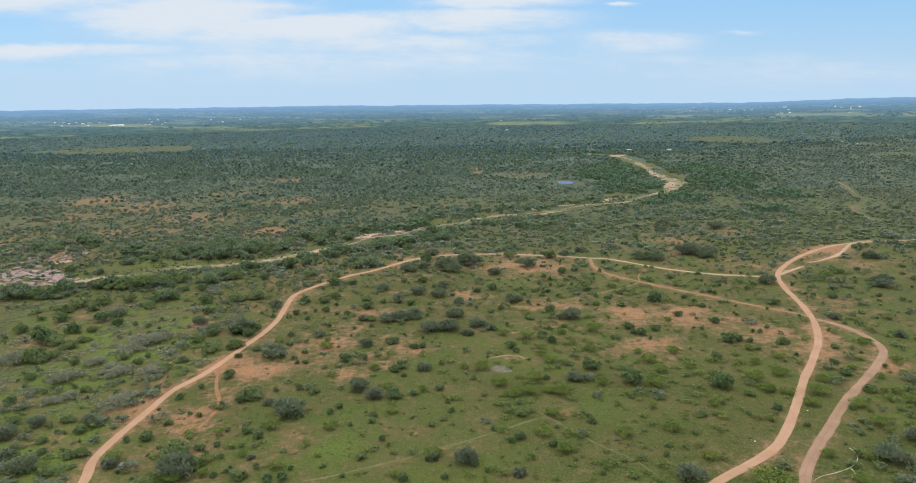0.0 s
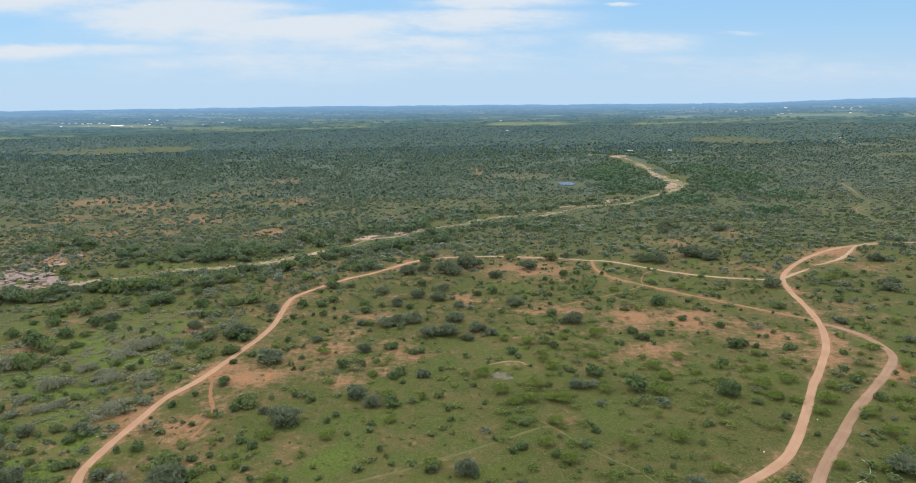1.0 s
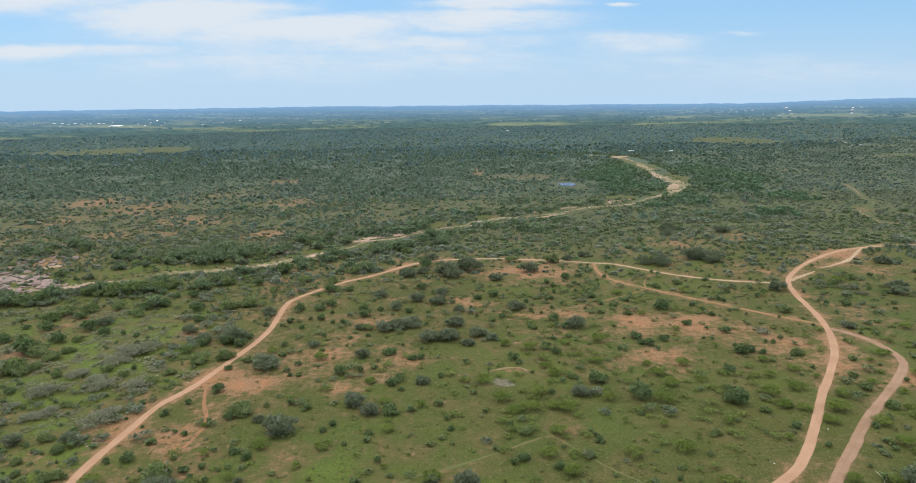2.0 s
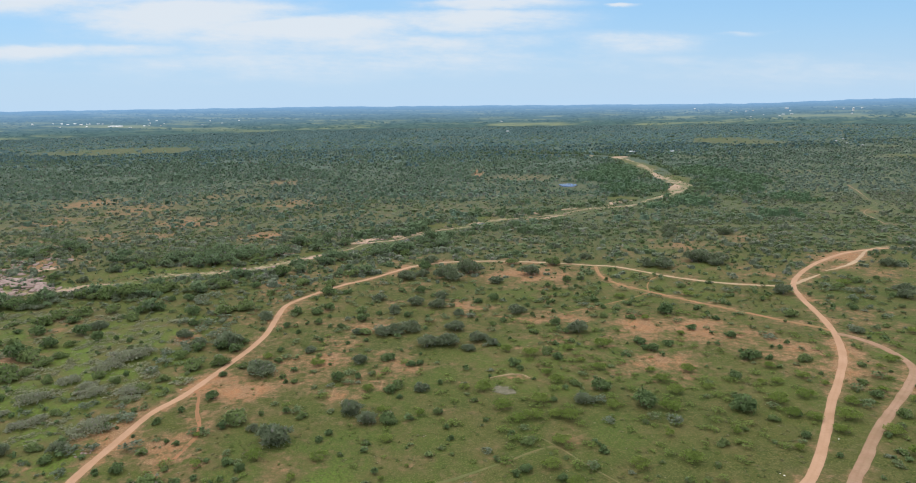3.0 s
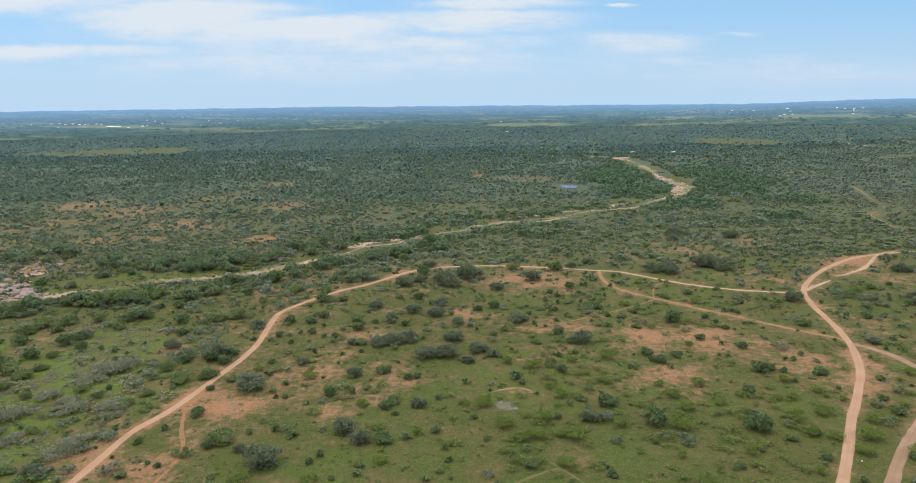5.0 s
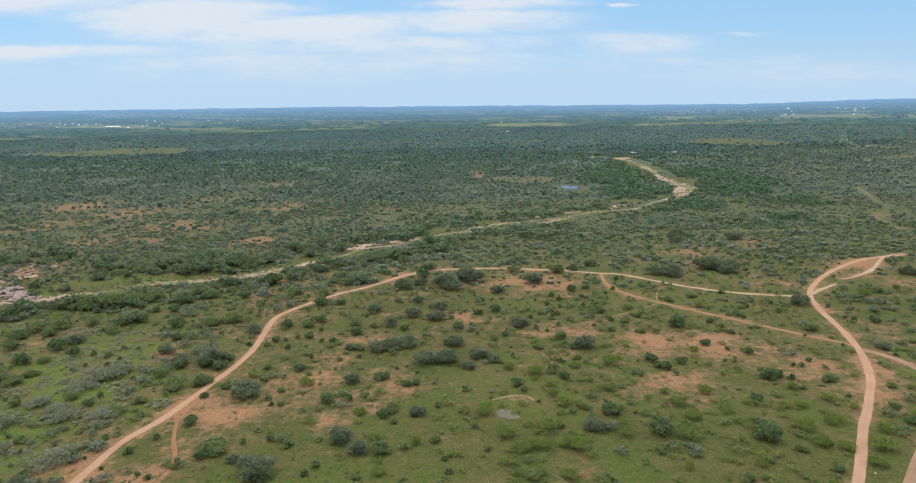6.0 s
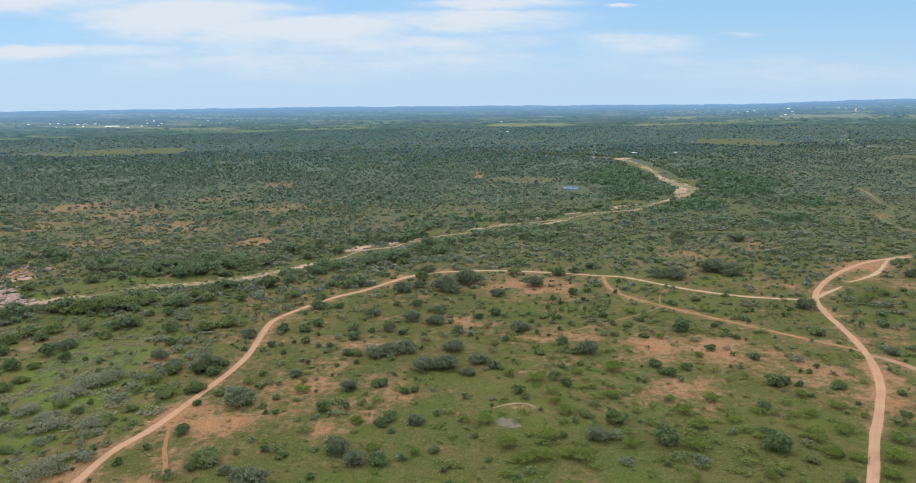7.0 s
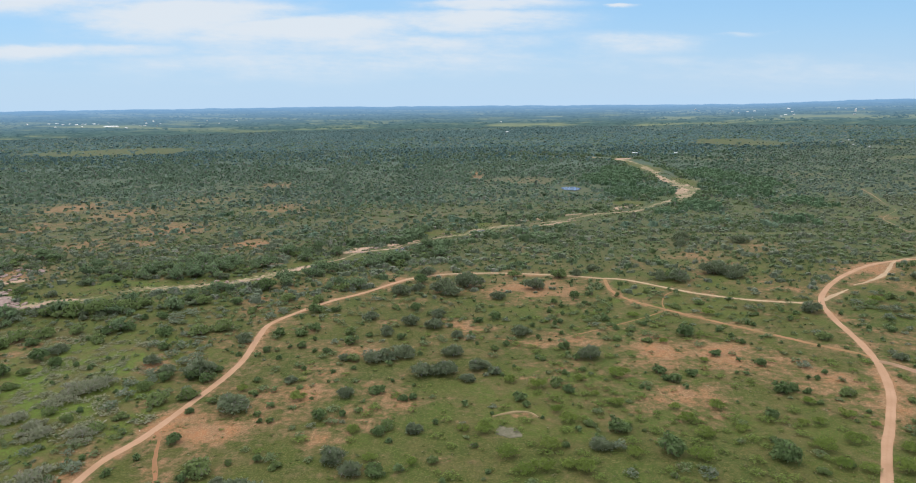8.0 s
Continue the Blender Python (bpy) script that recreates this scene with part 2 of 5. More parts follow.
CREEK_LEAF = leaf_material("creek_tree_leaves", (0.098, 0.144, 0.074), (0.150, 0.198, 0.100), (0.16, 0.15, 0.13), 0.06)
GREY_MASS = leaf_material("grey_scrub_leaves", (0.122, 0.150, 0.098), (0.176, 0.204, 0.138), (0.24, 0.23, 0.19), 0.1, True)
DRY_BRUSH = leaf_material("dry_brush_leaves", (0.160, 0.176, 0.104), (0.226, 0.228, 0.146), (0.24, 0.22, 0.17), 0.15, True)
GREEN_MASS = leaf_material("green_scrub_leaves", (0.100, 0.138, 0.062), (0.148, 0.184, 0.090), (0.17, 0.15, 0.1), 0.07, True)
MESQUITE_MASS = leaf_material("mesquite_scrub_leaves", (0.100, 0.146, 0.034), (0.154, 0.192, 0.052), (0.15, 0.14, 0.09), 0.05, True)
WEED_MASS = leaf_material("weed_leaves", (0.060, 0.086, 0.022), (0.098, 0.122, 0.036), (0.13, 0.12, 0.07), 0.08, True)
DRY_MASS = leaf_material("dry_weed_leaves", (0.088, 0.090, 0.038), (0.142, 0.134, 0.062), (0.2, 0.18, 0.11), 0.12, True)
DARK_MASS = leaf_material("dark_scrub_leaves", (0.083, 0.125, 0.053), (0.124, 0.169, 0.069), (0.12, 0.11, 0.08), 0.05, True)
CREEK_MASS = leaf_material("creek_leaves", (0.084, 0.128, 0.066), (0.136, 0.182, 0.092), (0.17, 0.16, 0.13), 0.06, True)
# distant scrub: the blue of the haze is mixed into these two leaf colours
HAZED_GREY = leaf_material("hazed_grey_leaves", (0.112, 0.156, 0.122), (0.166, 0.214, 0.168), (0.2, 0.2, 0.17), 0.08, True)
HAZED_GREEN = leaf_material("hazed_green_leaves", (0.088, 0.138, 0.086), (0.132, 0.186, 0.116), (0.15, 0.15, 0.12), 0.06, True)
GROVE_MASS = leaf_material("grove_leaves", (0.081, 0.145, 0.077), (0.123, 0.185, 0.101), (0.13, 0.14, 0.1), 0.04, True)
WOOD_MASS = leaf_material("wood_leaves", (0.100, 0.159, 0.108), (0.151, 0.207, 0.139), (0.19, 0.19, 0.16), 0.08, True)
# the farthest woods: leaves coloured bluer still, for the haze
HAZED_MASS = leaf_material("hazed_wood_leaves", (0.084, 0.148, 0.150), (0.126, 0.202, 0.196), (0.17, 0.2, 0.18), 0.04, True)
WATER = water_material("creek_water", (0.035, 0.045, 0.035), 1.5)
POND_WATER = water_material("pond_water", (0.02, 0.04, 0.09), 1.0)
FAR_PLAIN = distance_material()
HOSE_PLASTIC = plain_material("pale_plastic", (0.40, 0.42, 0.27), (0.48, 0.48, 0.33), 2.0, 0.5, 0.1)
# far walls and roofs: base colours dulled to stand for the haze
PLASTER = plain_material("white_plaster", (0.40, 0.41, 0.41), (0.48, 0.48, 0.47), 0.6)
TIN = plain_material("sheet_metal", (0.40, 0.42, 0.44), (0.50, 0.52, 0.54), 0.8, 0.4, 0.1, 0.3)
DARK_WOOD = plain_material("dark_wood", (0.12, 0.08, 0.05), (0.18, 0.12, 0.08), 4.0)
DARK_GLASS = plain_material("window_glass", (0.03, 0.035, 0.04), (0.05, 0.055, 0.06), 1.0, 0.1, 0.0)

# ---- the lie of the land ----
WEST_ROAD = ((-93, 112), (-94.5, 133), (-98.5, 157.2), (-101.4, 166.8), (-101.6, 178.3), (-100.2, 193.3), (-98.1, 213), (-92.7, 226.1),
         (-88.7, 243.2), (-84.3, 263.7), (-81.5, 286.2), (-83.3, 318.1), (-81.9, 331.5), (-70.8, 351.3), (-60, 365.7), (-47.8, 377.1),
         (-26.9, 404.6))
LINK_ROAD = ((-26.9, 404.6), (-17.8, 410.6), (-2.7, 416.1), (27.8, 416.3), (64.5, 406.3), (81.7, 398.8), (95.2, 393.8), (111.9, 376.2),
         (125, 363.3), (146.8, 350.5), (174.1, 342.9))
EAST_ROAD = ((18, 110), (44, 134), (64.5, 149.5), (70.3, 153.5), (83.4, 162.4), (93.1, 172.2), (107.1, 192), (118.5, 209.3), (132.9, 229.5),
         (146.2, 250.5), (157, 275.7), (164, 301.8), (168.5, 322.2), (177.4, 347.6), (195.9, 373.4), (218.3, 395.9), (246.7, 416.6),
         (275.7, 426.2), (314, 431.3), (400, 448), (510, 472))
SIDE_ROAD = ((78, 118), (82, 135), (86.7, 148.4), (90.8, 155.3), (99, 165.3), (110.4, 178.3), (121.6, 191.2), (136.1, 205.8), (150.2, 220.1),
         (161.6, 233.5), (165.4, 245.8), (164.4, 259.7), (159.8, 269.1), (156.6, 271.7))
SPUR = ((208.6, 373.7), (219.1, 379.4), (234.2, 390.7), (247.5, 404.4), (259.7, 419.2), (269.7, 426.8), (282.8, 431.5))
SPUR_END = ((178.5, 347.5), (184.5, 353), (191.7, 358.8), (202.0, 366.6))
FORK = ((84.2, 396.9), (82.2, 375.3), (86.4, 356.6), (98.3, 340.1), (111.9, 323.8), (122.6, 312.3), (134.6, 299.5), (145.8, 287.6),
         (154, 280.1), (156.9, 274.1))
CREEK = ((-510, 310), (-370, 328), (-280.1, 338.1), (-260.4, 364.3), (-241.7, 366.3), (-227.6, 365.1), (-214.3, 371.4), (-195.3, 381.6),
         (-182.2, 391.5), (-170.4, 397.7), (-149.5, 400.3), (-125.9, 407.2), (-110.5, 420.4), (-101.8, 433.4), (-88.9, 449), (-75, 465.8),
         (-60.3, 485.8), (-45.4, 493), (-34.7, 500.8), (-21.4, 513.1), (-7.6, 528.3), (12, 541.1), (38.3, 566.8), (65.3, 577.7), (99.8, 596),
         (126.7, 622), (164, 635.4), (198.2, 674), (228.1, 710.7), (253.1, 743.2), (271.9, 786.5), (274, 832.2), (279.9, 913.7), (291.2, 1001.5),
         (307.5, 1102.9), (305.8, 1193.1), (291.5, 1222.9), (240, 1290), (95, 1370))
POND = (140, 811)


def value_noise(x, y, size, seed=0):
    """Smooth noise from 0 to 1 over features of that size in metres, for whole arrays."""
    u, v = np.asarray(x) / size + 101.3 * seed, np.asarray(y) / size - 57.7 * seed
    i, j = np.floor(u), np.floor(v)
    a, b = u - i, v - j
    a, b = a * a * (3 - 2 * a), b * b * (3 - 2 * b)

    def corner(p, q):
        s = np.sin(p * 127.1 + q * 311.7 + seed * 74.7) * 43758.5453
        return s - np.floor(s)

    return (corner(i, j) * (1 - a) + corner(i + 1, j) * a) * (1 - b) + (corner(i, j + 1) * (1 - a) + corner(i + 1, j + 1) * a) * b


def cloud_noise(x, y, size, seed=0):
    return (value_noise(x, y, size, seed) + 0.5 * value_noise(x, y, size / 2, seed + 1) + 0.25 * value_noise(x, y, size / 4, seed + 2)) / 1.75


def off_line(x, y, line):
    """The distance from each place to a bent line."""
    x, y = np.asarray(x, float), np.asarray(y, float)
    best = np.full(x.shape, 1e9)
    for (ax, ay), (bx, by) in zip(line, line[1:]):
        dx, dy = bx - ax, by - ay
        t = np.clip(((x - ax) * dx + (y - ay) * dy) / (dx * dx + dy * dy), 0, 1)
        best = np.minimum(best, np.hypot(x - ax - t * dx, y - ay - t * dy))
    return best


def step(v, low, high):
    t = np.clip((v - low) / (high - low), 0, 1)
    return t * t * (3 - 2 * t)


def height(x, y):
    x, y = np.asarray(x, float), np.asarray(y, float)
    r = np.hypot(x, y)
    z = 2.0 * (value_noise(x, y, 140, 3) - 0.5) * step(r, 90, 400) + 4.0 * (value_noise(x, y, 500, 5) - 0.5) * step(r, 460, 1400)
    z -= 1.2 * np.exp(-(off_line(x, y, CREEK) / 18) ** 2)
    z -= 1.2 * np.exp(-(((x - POND[0]) / 21) ** 2 + ((y - POND[1]) / 33) ** 2) ** 2)
    slope = np.where(y > 1, x / np.maximum(np.abs(y), 1), 0.8)
    rim = 88.6 + 4700 * np.interp(slope, (-0.67, -0.41, -0.15, 0.11, 0.30, 0.42, 0.48, 0.55, 0.64, 0.70),
                                  (0.0043, 0.0042, 0.0029, 0.0005, -0.0018, -0.0026, -0.0022, -0.0009, 0.0006, 0.0011))
    rim += 5 * (cloud_noise(slope * 100, slope * 0, 7, 9) - 0.5)
    far = np.clip((r - 2700) / 2000, 0, 1) ** 1.25
    return z + rim * far


def mesh_from(name, verts, faces, mats, traits=None, smooth=False):
    """A mesh from arrays: faces all have the same number of corners."""
    verts, faces = np.asarray(verts, np.float32), np.asarray(faces, np.int32)
    me = bpy.data.meshes.new(name)
    n, k = faces.shape
    me.vertices.add(len(verts))
    me.vertices.foreach_set("co", verts.ravel())
    me.loops.add(n * k)
    me.loops.foreach_set("vertex_index", faces.ravel())
    me.polygons.add(n)
    me.polygons.foreach_set("loop_start", np.arange(0, n * k, k, dtype=np.int32))
    me.polygons.foreach_set("loop_total", np.full(n, k, np.int32))
    if smooth:
        me.polygons.foreach_set("use_smooth", np.ones(n, bool))
    for key, values in (traits or {}).items():
        me.attributes.new(key, "FLOAT", "POINT").data.foreach_set("value", np.asarray(values, np.float32))
    me.materials.append(mats)
    me.update(calc_edges=True)
    me.validate()
    return me


def spread(low, high, fine, growth, start, end):
    """Grid lines: even between low and high, wider and wider out to start and end."""
    line = list(np.arange(low, high, fine))
    gap = fine
    while line[-1] < end:
        gap *= growth
        line.append(line[-1] + gap)
    gap = fine
    while line[0] > start:
        gap *= growth
        line.insert(0, line[0] - gap)
    return np.array(line)


def grid_faces(nx, ny):
    i, j = np.meshgrid(np.arange(nx - 1), np.arange(ny - 1))
    a = (j * nx + i).ravel()
    return np.stack((a, a + 1, a + 1 + nx, a + nx), 1)


# patches: x, y, half width, half depth, strength
BARE_A = ((-74, 227, 13.1, 11.3, 0.9), (-80, 204, 4, 14.1, 0.55), (-106, 200, 7.9, 7.2, 0.65), (-81, 184, 7.2, 9.9, 0.45), (-121, 180, 8.9, 5, 0.45),
         (-52, 252, 14.4, 16.7, 0.65), (-46, 276, 10.4, 15.7, 0.45), (-35, 293, 11, 8.8, 0.8), (-21, 247, 14, 18.9, 0.55), (-43, 225, 12.9, 9.7, 0.5),
         (6, 315, 14.6, 12.2, 0.8), (43, 381, 27.7, 21.2, 0.85), (45, 302, 16.7, 11.3, 0.65), (78, 287, 11.9, 19.1, 0.9), (105, 281, 17.9, 17.1, 0.78),
         (79, 246, 18.2, 16.4, 0.62), (128, 253, 13.9, 22.1, 0.7), (117, 264, 14.5, 19.5, 0.55), (82, 236, 13.2, 12.3, 0.62))
BARE_B = ((138, 237, 4.3, 26.8, 0.6), (157, 220, 8.1, 9.3, 0.65), (148, 241, 8.8, 14, 0.55), (20, 235, 7.1, 2.3, 0.9), (32, 190, 7.3, 3.2, 0.5),
         (-1, 171, 5, 2.6, 0.55), (64, 158, 6.1, 4.2, 0.55), (-180, 304, 17.6, 21.3, 0.4), (-178, 264, 12.9, 12.6, 0.45), (-117, 285, 8.2, 8.9, 0.55),
         (-81, 238, 13.8, 6.2, 0.6), (-151, 207, 6.1, 5.5, 0.5), (78, 156, 6.1, 2.4, 0.5),
         (42, 384, 24, 12, 1.0), (4, 322, 10, 7, 0.7), (34, 297, 14, 5, 0.8), (150, 249, 8, 22, 0.6), (173, 320, 6, 14, 0.6), (244, 411, 12, 10, 0.8), (-101, 372, 6, 5, 0.6))
FAR_BARE_A = ((239, 367, 19.4, 18.8, 0.5), (229, 399, 20.9, 17.8, 0.65), (178, 292, 10.6, 15.3, 0.5), (173, 373, 16.6, 15.3, 0.45), (156, 445, 23.5, 29.2, 0.55),
         (204, 471, 20.4, 24.4, 0.6), (-391, 722, 28.7, 45.2, 0.85), (-313, 666, 38.9, 48.9, 0.75), (-233, 582, 32.5, 34.8, 0.68),
         (-143, 516, 19.3, 22, 0.95), (-351, 597, 29, 32.5, 0.68), (-269, 517, 29.6, 29.3, 0.55), (-168, 683, 32, 36.4, 0.65), (-227, 897, 26.1, 31.3, 0.75),
         (-272, 773, 44.4, 47.2, 0.5), (-324, 500, 24.7, 28.7, 0.5), (37, 958, 10.4, 72.4, 0.95), (102, 901, 55.6, 39.1, 0.55), (360, 577, 7.4, 15.1, 0.8),
         )
FAR_BARE_B = ((435, 1200, 39.9, 61.8, 0.6), (459, 923, 38.1, 80.6, 0.45), (744, 1094, 34.4, 115.5, 0.5), (-225, 523, 29.5, 14.4, 0.6),
         (-263, 433, 16.7, 16.9, 0.6), (481, 1180, 38.7, 57.7, 0.6), (316, 1239, 26.6, 35.5, 0.7))
LUSH = ((-135, 274, 31.2, 33.5, 0.8), (-139, 256, 19.7, 22.5, 0.7), (-110, 260, 15, 18.6, 0.8), (-67, 335, 18.8, 28.7, 0.6), (39, 348, 31.6, 25.2, 0.65),
         (92, 355, 19.2, 26.5, 0.7), (29, 260, 21.7, 17.4, 0.8), (37, 230, 25.9, 11.3, 0.55), (-197, 408, 41.1, 9.1, 0.8), (40, 193, 27.4, 16.4, 0.45),
         (-38, 171, 13.4, 9.9, 0.5), (171, 260, 14.2, 16.5, 0.5), (123, 338, 18.3, 14.8, 0.6), (104, 212, 15.7, 21, 0.4), (38, 405, 22.1, 10.1, 0.3),
         (200, 624, 32.4, 18.9, 0.5), (-93, 472, 17, 9.4, 0.6))
BARE, FAR_BARE = BARE_A + BARE_B, FAR_BARE_A + FAR_BARE_B
# tree belts along the creek, and groves past it
BANKS_A = ((-205, 428, 24.1, 17.2, 1), (-169, 436, 28.5, 22.4, 1), (-275, 463, 35.5, 29.1, 0.8), (-98, 476, 23.5, 12.2, 1), (-139, 440, 14.1, 18.6, 0.9),
         (-54, 513, 18.6, 12.8, 0.9), (-18, 554, 25, 18.1, 0.8), (-175, 355, 30.4, 16, 1), (-221, 334, 22.7, 12.3, 0.9), (-136, 364, 12, 18.7, 0.9),
         (-116, 387, 22, 17.5, 0.7), (-90, 418, 19.8, 17.9, 0.8), (-63, 386, 17.9, 12.1, 0.7), (-48, 450, 22.7, 16.5, 1), (-15, 467, 17.1, 14.5, 0.9),
         (26, 533, 19.4, 23.8, 1), (62, 511, 16.1, 19.7, 1), (123, 603, 10.9, 20.3, 0.8), (-188, 314, 18.2, 22.6, 0.45))
BANKS_B = ((-152, 330, 15.8, 17.7, 0.5),)
GROVES = ((205, 750, 40.6, 54.4, 1), (202, 883, 45.6, 73.8, 0.9), (195, 625, 16.3, 15.4, 0.9), (311, 750, 74.2, 153.2, 0.5), (231, 647, 22.3, 32.6, 1),
         (346, 914, 44.9, 86.6, 0.8), (75, 661, 35.3, 33.8, 0.4), (-86, 724, 65.7, 98.1, 0.4), (159, 540, 56.2, 30.4, 0.4), (277, 563, 56.9, 68.1, 0.5),
         (-105, 537, 30.3, 23.3, 0.5), (-207, 647, 24.3, 21.3, 0.5),
         (238, 960, 34, 100, 0.9), (360, 820, 60, 110, 0.58), (330, 660, 60, 50, 0.55))
BANKS = BANKS_A + BANKS_B
# clearings among the far woods: x, y, half width, half depth
FIELDS = ((690, 1630, 105, 200), (-815, 1650, 190, 190), (339, 2980, 262.3, 101.2), (-1500, 3040, 270, 75), (-1130, 2965, 250, 55),
         (1620, 2960, 170, 150), (1108, 3205, 76, 65.9), (545, 3557, 83.6, 56.3), (896, 1362, 12.4, 35.7), (770, 1120, 40, 45), (1180, 2040, 50, 60))
# grassy flats beside the creek
MEADOWS = ((172, 684, 17, 14), (288, 858, 13, 55), (299, 1060, 17, 95), (300, 1180, 14, 50), (-148, 409, 26, 8), (-203, 394, 24, 9), (-95, 447, 14, 9), (-8, 541, 16, 9), (35, 572, 15, 10))


def field_cover(x, y):
    """From 0 outside to 1 well inside a field, with a ragged, wandering edge."""
    u = 1.1 * (cloud_noise(x, y, 210, 131) - 0.5) + 0.7 * (cloud_noise(x, y, 60, 137) - 0.5)
    v = 1.1 * (cloud_noise(x, y, 210, 141) - 0.5) + 0.7 * (cloud_noise(x, y, 60, 147) - 0.5)
    out = np.zeros_like(np.asarray(x, float))
    for fx, fy, rx, ry in FIELDS:
        out = np.maximum(out, step(1.3 - ((x - fx) / rx + u) ** 2 - ((y - fy) / ry + v) ** 2, 0, 0.9))
    return out * (0.65 + 0.5 * cloud_noise(x, y, 50, 167))


def meadow_cover(x, y):
    wx, wy = x + 14 * (cloud_noise(x, y, 22, 151) - 0.5), y + 14 * (cloud_noise(x, y, 22, 157) - 0.5)
    out = np.zeros_like(np.asarray(x, float))
    for fx, fy, rx, ry in MEADOWS:
        out = np.maximum(out, step(1.2 - ((wx - fx) / rx) ** 2 - ((wy - fy) / ry) ** 2, 0, 0.6))
    return out


def patches(x, y, rows):
    total = np.zeros_like(x)
    for px, py, rx, ry, k in rows:
        total = np.maximum(total, k * np.exp(-(((x - px) / rx) ** 2 + ((y - py) / ry) ** 2)))
    return total


def build_ground():
    xs, ys = spread(-275, 380, 4.6, 1.09, -4800, 4800), spread(124, 660, 4.6, 1.075, -4800, 4800)
    x, y = np.meshgrid(xs, ys)
    x, y = x.ravel(), y.ravel()
    z = height(x, y)
    roads = np.minimum.reduce([off_line(x, y, r) for r in (WEST_ROAD, EAST_ROAD, SIDE_ROAD, FORK, LINK_ROAD, SPUR, SPUR_END)])
    bare = np.where(x < -20, 1.3, np.where(x > 60, 1.15, 1.15)) * (patches(x, y, BARE) + 0.9 * patches(x, y, [(a, b, 1.35 * c, 1.35 * d, k) for a, b, c, d, k in FAR_BARE])) + 0.62 * np.exp(-(roads / 3.6) ** 2)
    bare -= 0.3 * np.exp(-((x - 45) / 75) ** 2 - ((y - 195) / 48) ** 2)
    bare += 0.08 * step(-x, -20, 60) - 0.16 * step(-x, 98, 125) - 0.14 * step(x, 40, 120) - 0.12 * step(x, 150, 200) + 0.5 * (cloud_noise(x, y, 70, 11) - 0.35) + 0.3 * (value_noise(x, y, 20, 15) - 0.5)
    lush = patches(x, y, LUSH) + 0.5 * step(cloud_noise(x, y, 90, 21), 0.5, 0.75)
    creek = off_line(x, y, CREEK)
    bare *= 1 - 0.9 * step(y, 850, 1350)
    wash = 0.62 * np.exp(-(creek / 9) ** 2) * step(cloud_noise(x, y, 40, 31), 0.3, 0.6) + 0.2 * np.exp(-(((x + 252) / 38) ** 2 + ((y - 380) / 22) ** 2))
    lush += 0.6 * np.exp(-((creek - 12) / 10) ** 2) + 0.35 * step(-x, 80, 130) * step(-y, -430, -360)
    lush = (lush + 0.95 * step(-x, 84, 115) * step(-y, -330, -290) + 0.3 * step(x, 165, 200)) * (0.55 + 0.75 * cloud_noise(x, y, 24, 27))
    inside, flats = field_cover(x, y), meadow_cover(x, y)
    lush, bare = np.maximum(lush, np.maximum(0.7 * inside, 0.8 * flats)), bare * (1 - inside) * (1 - 0.7 * flats)
    brush = 0.9 * (0.55 * step(y, 370, 520) + 0.45 * step(y, 500, 950))
    brush *= (1 - 0.72 * inside) * (1 - 0.8 * flats)
    brush *= 1 - 0.62 * np.clip(1.4 * patches(x, y, [(a, b, 1.3 * c, 1.3 * d, k) for a, b, c, d, k in FAR_BARE]), 0, 1)
    # deep: strength of the haze tint on the ground, rising with distance
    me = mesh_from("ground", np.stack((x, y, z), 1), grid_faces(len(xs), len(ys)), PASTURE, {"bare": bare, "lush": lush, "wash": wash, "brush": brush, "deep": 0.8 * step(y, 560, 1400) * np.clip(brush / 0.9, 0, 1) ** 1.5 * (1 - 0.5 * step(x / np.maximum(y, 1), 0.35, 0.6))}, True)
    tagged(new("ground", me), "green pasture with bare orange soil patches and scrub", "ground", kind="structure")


build_ground()


def curve_through(points, gap):
    """Places along a smooth line through the points, about that far apart."""
    p = [Vector((*q, 0)) for q in points]
    p = [p[0] * 2 - p[1], *p, p[-1] * 2 - p[-2]]
    out = []
    for a, b, c, d in zip(p, p[1:], p[2:], p[3:]):
        n = max(2, int((c - b).length / gap))
        for k in range(n):
            t = k / n
            out.append(0.5 * (2 * b + (c - a) * t + (2 * a - 5 * b + 4 * c - d) * t * t + (3 * b - a - 3 * c + d) * t ** 3))
    out.append(p[-2])
    return np.array([q[:2] for q in out])


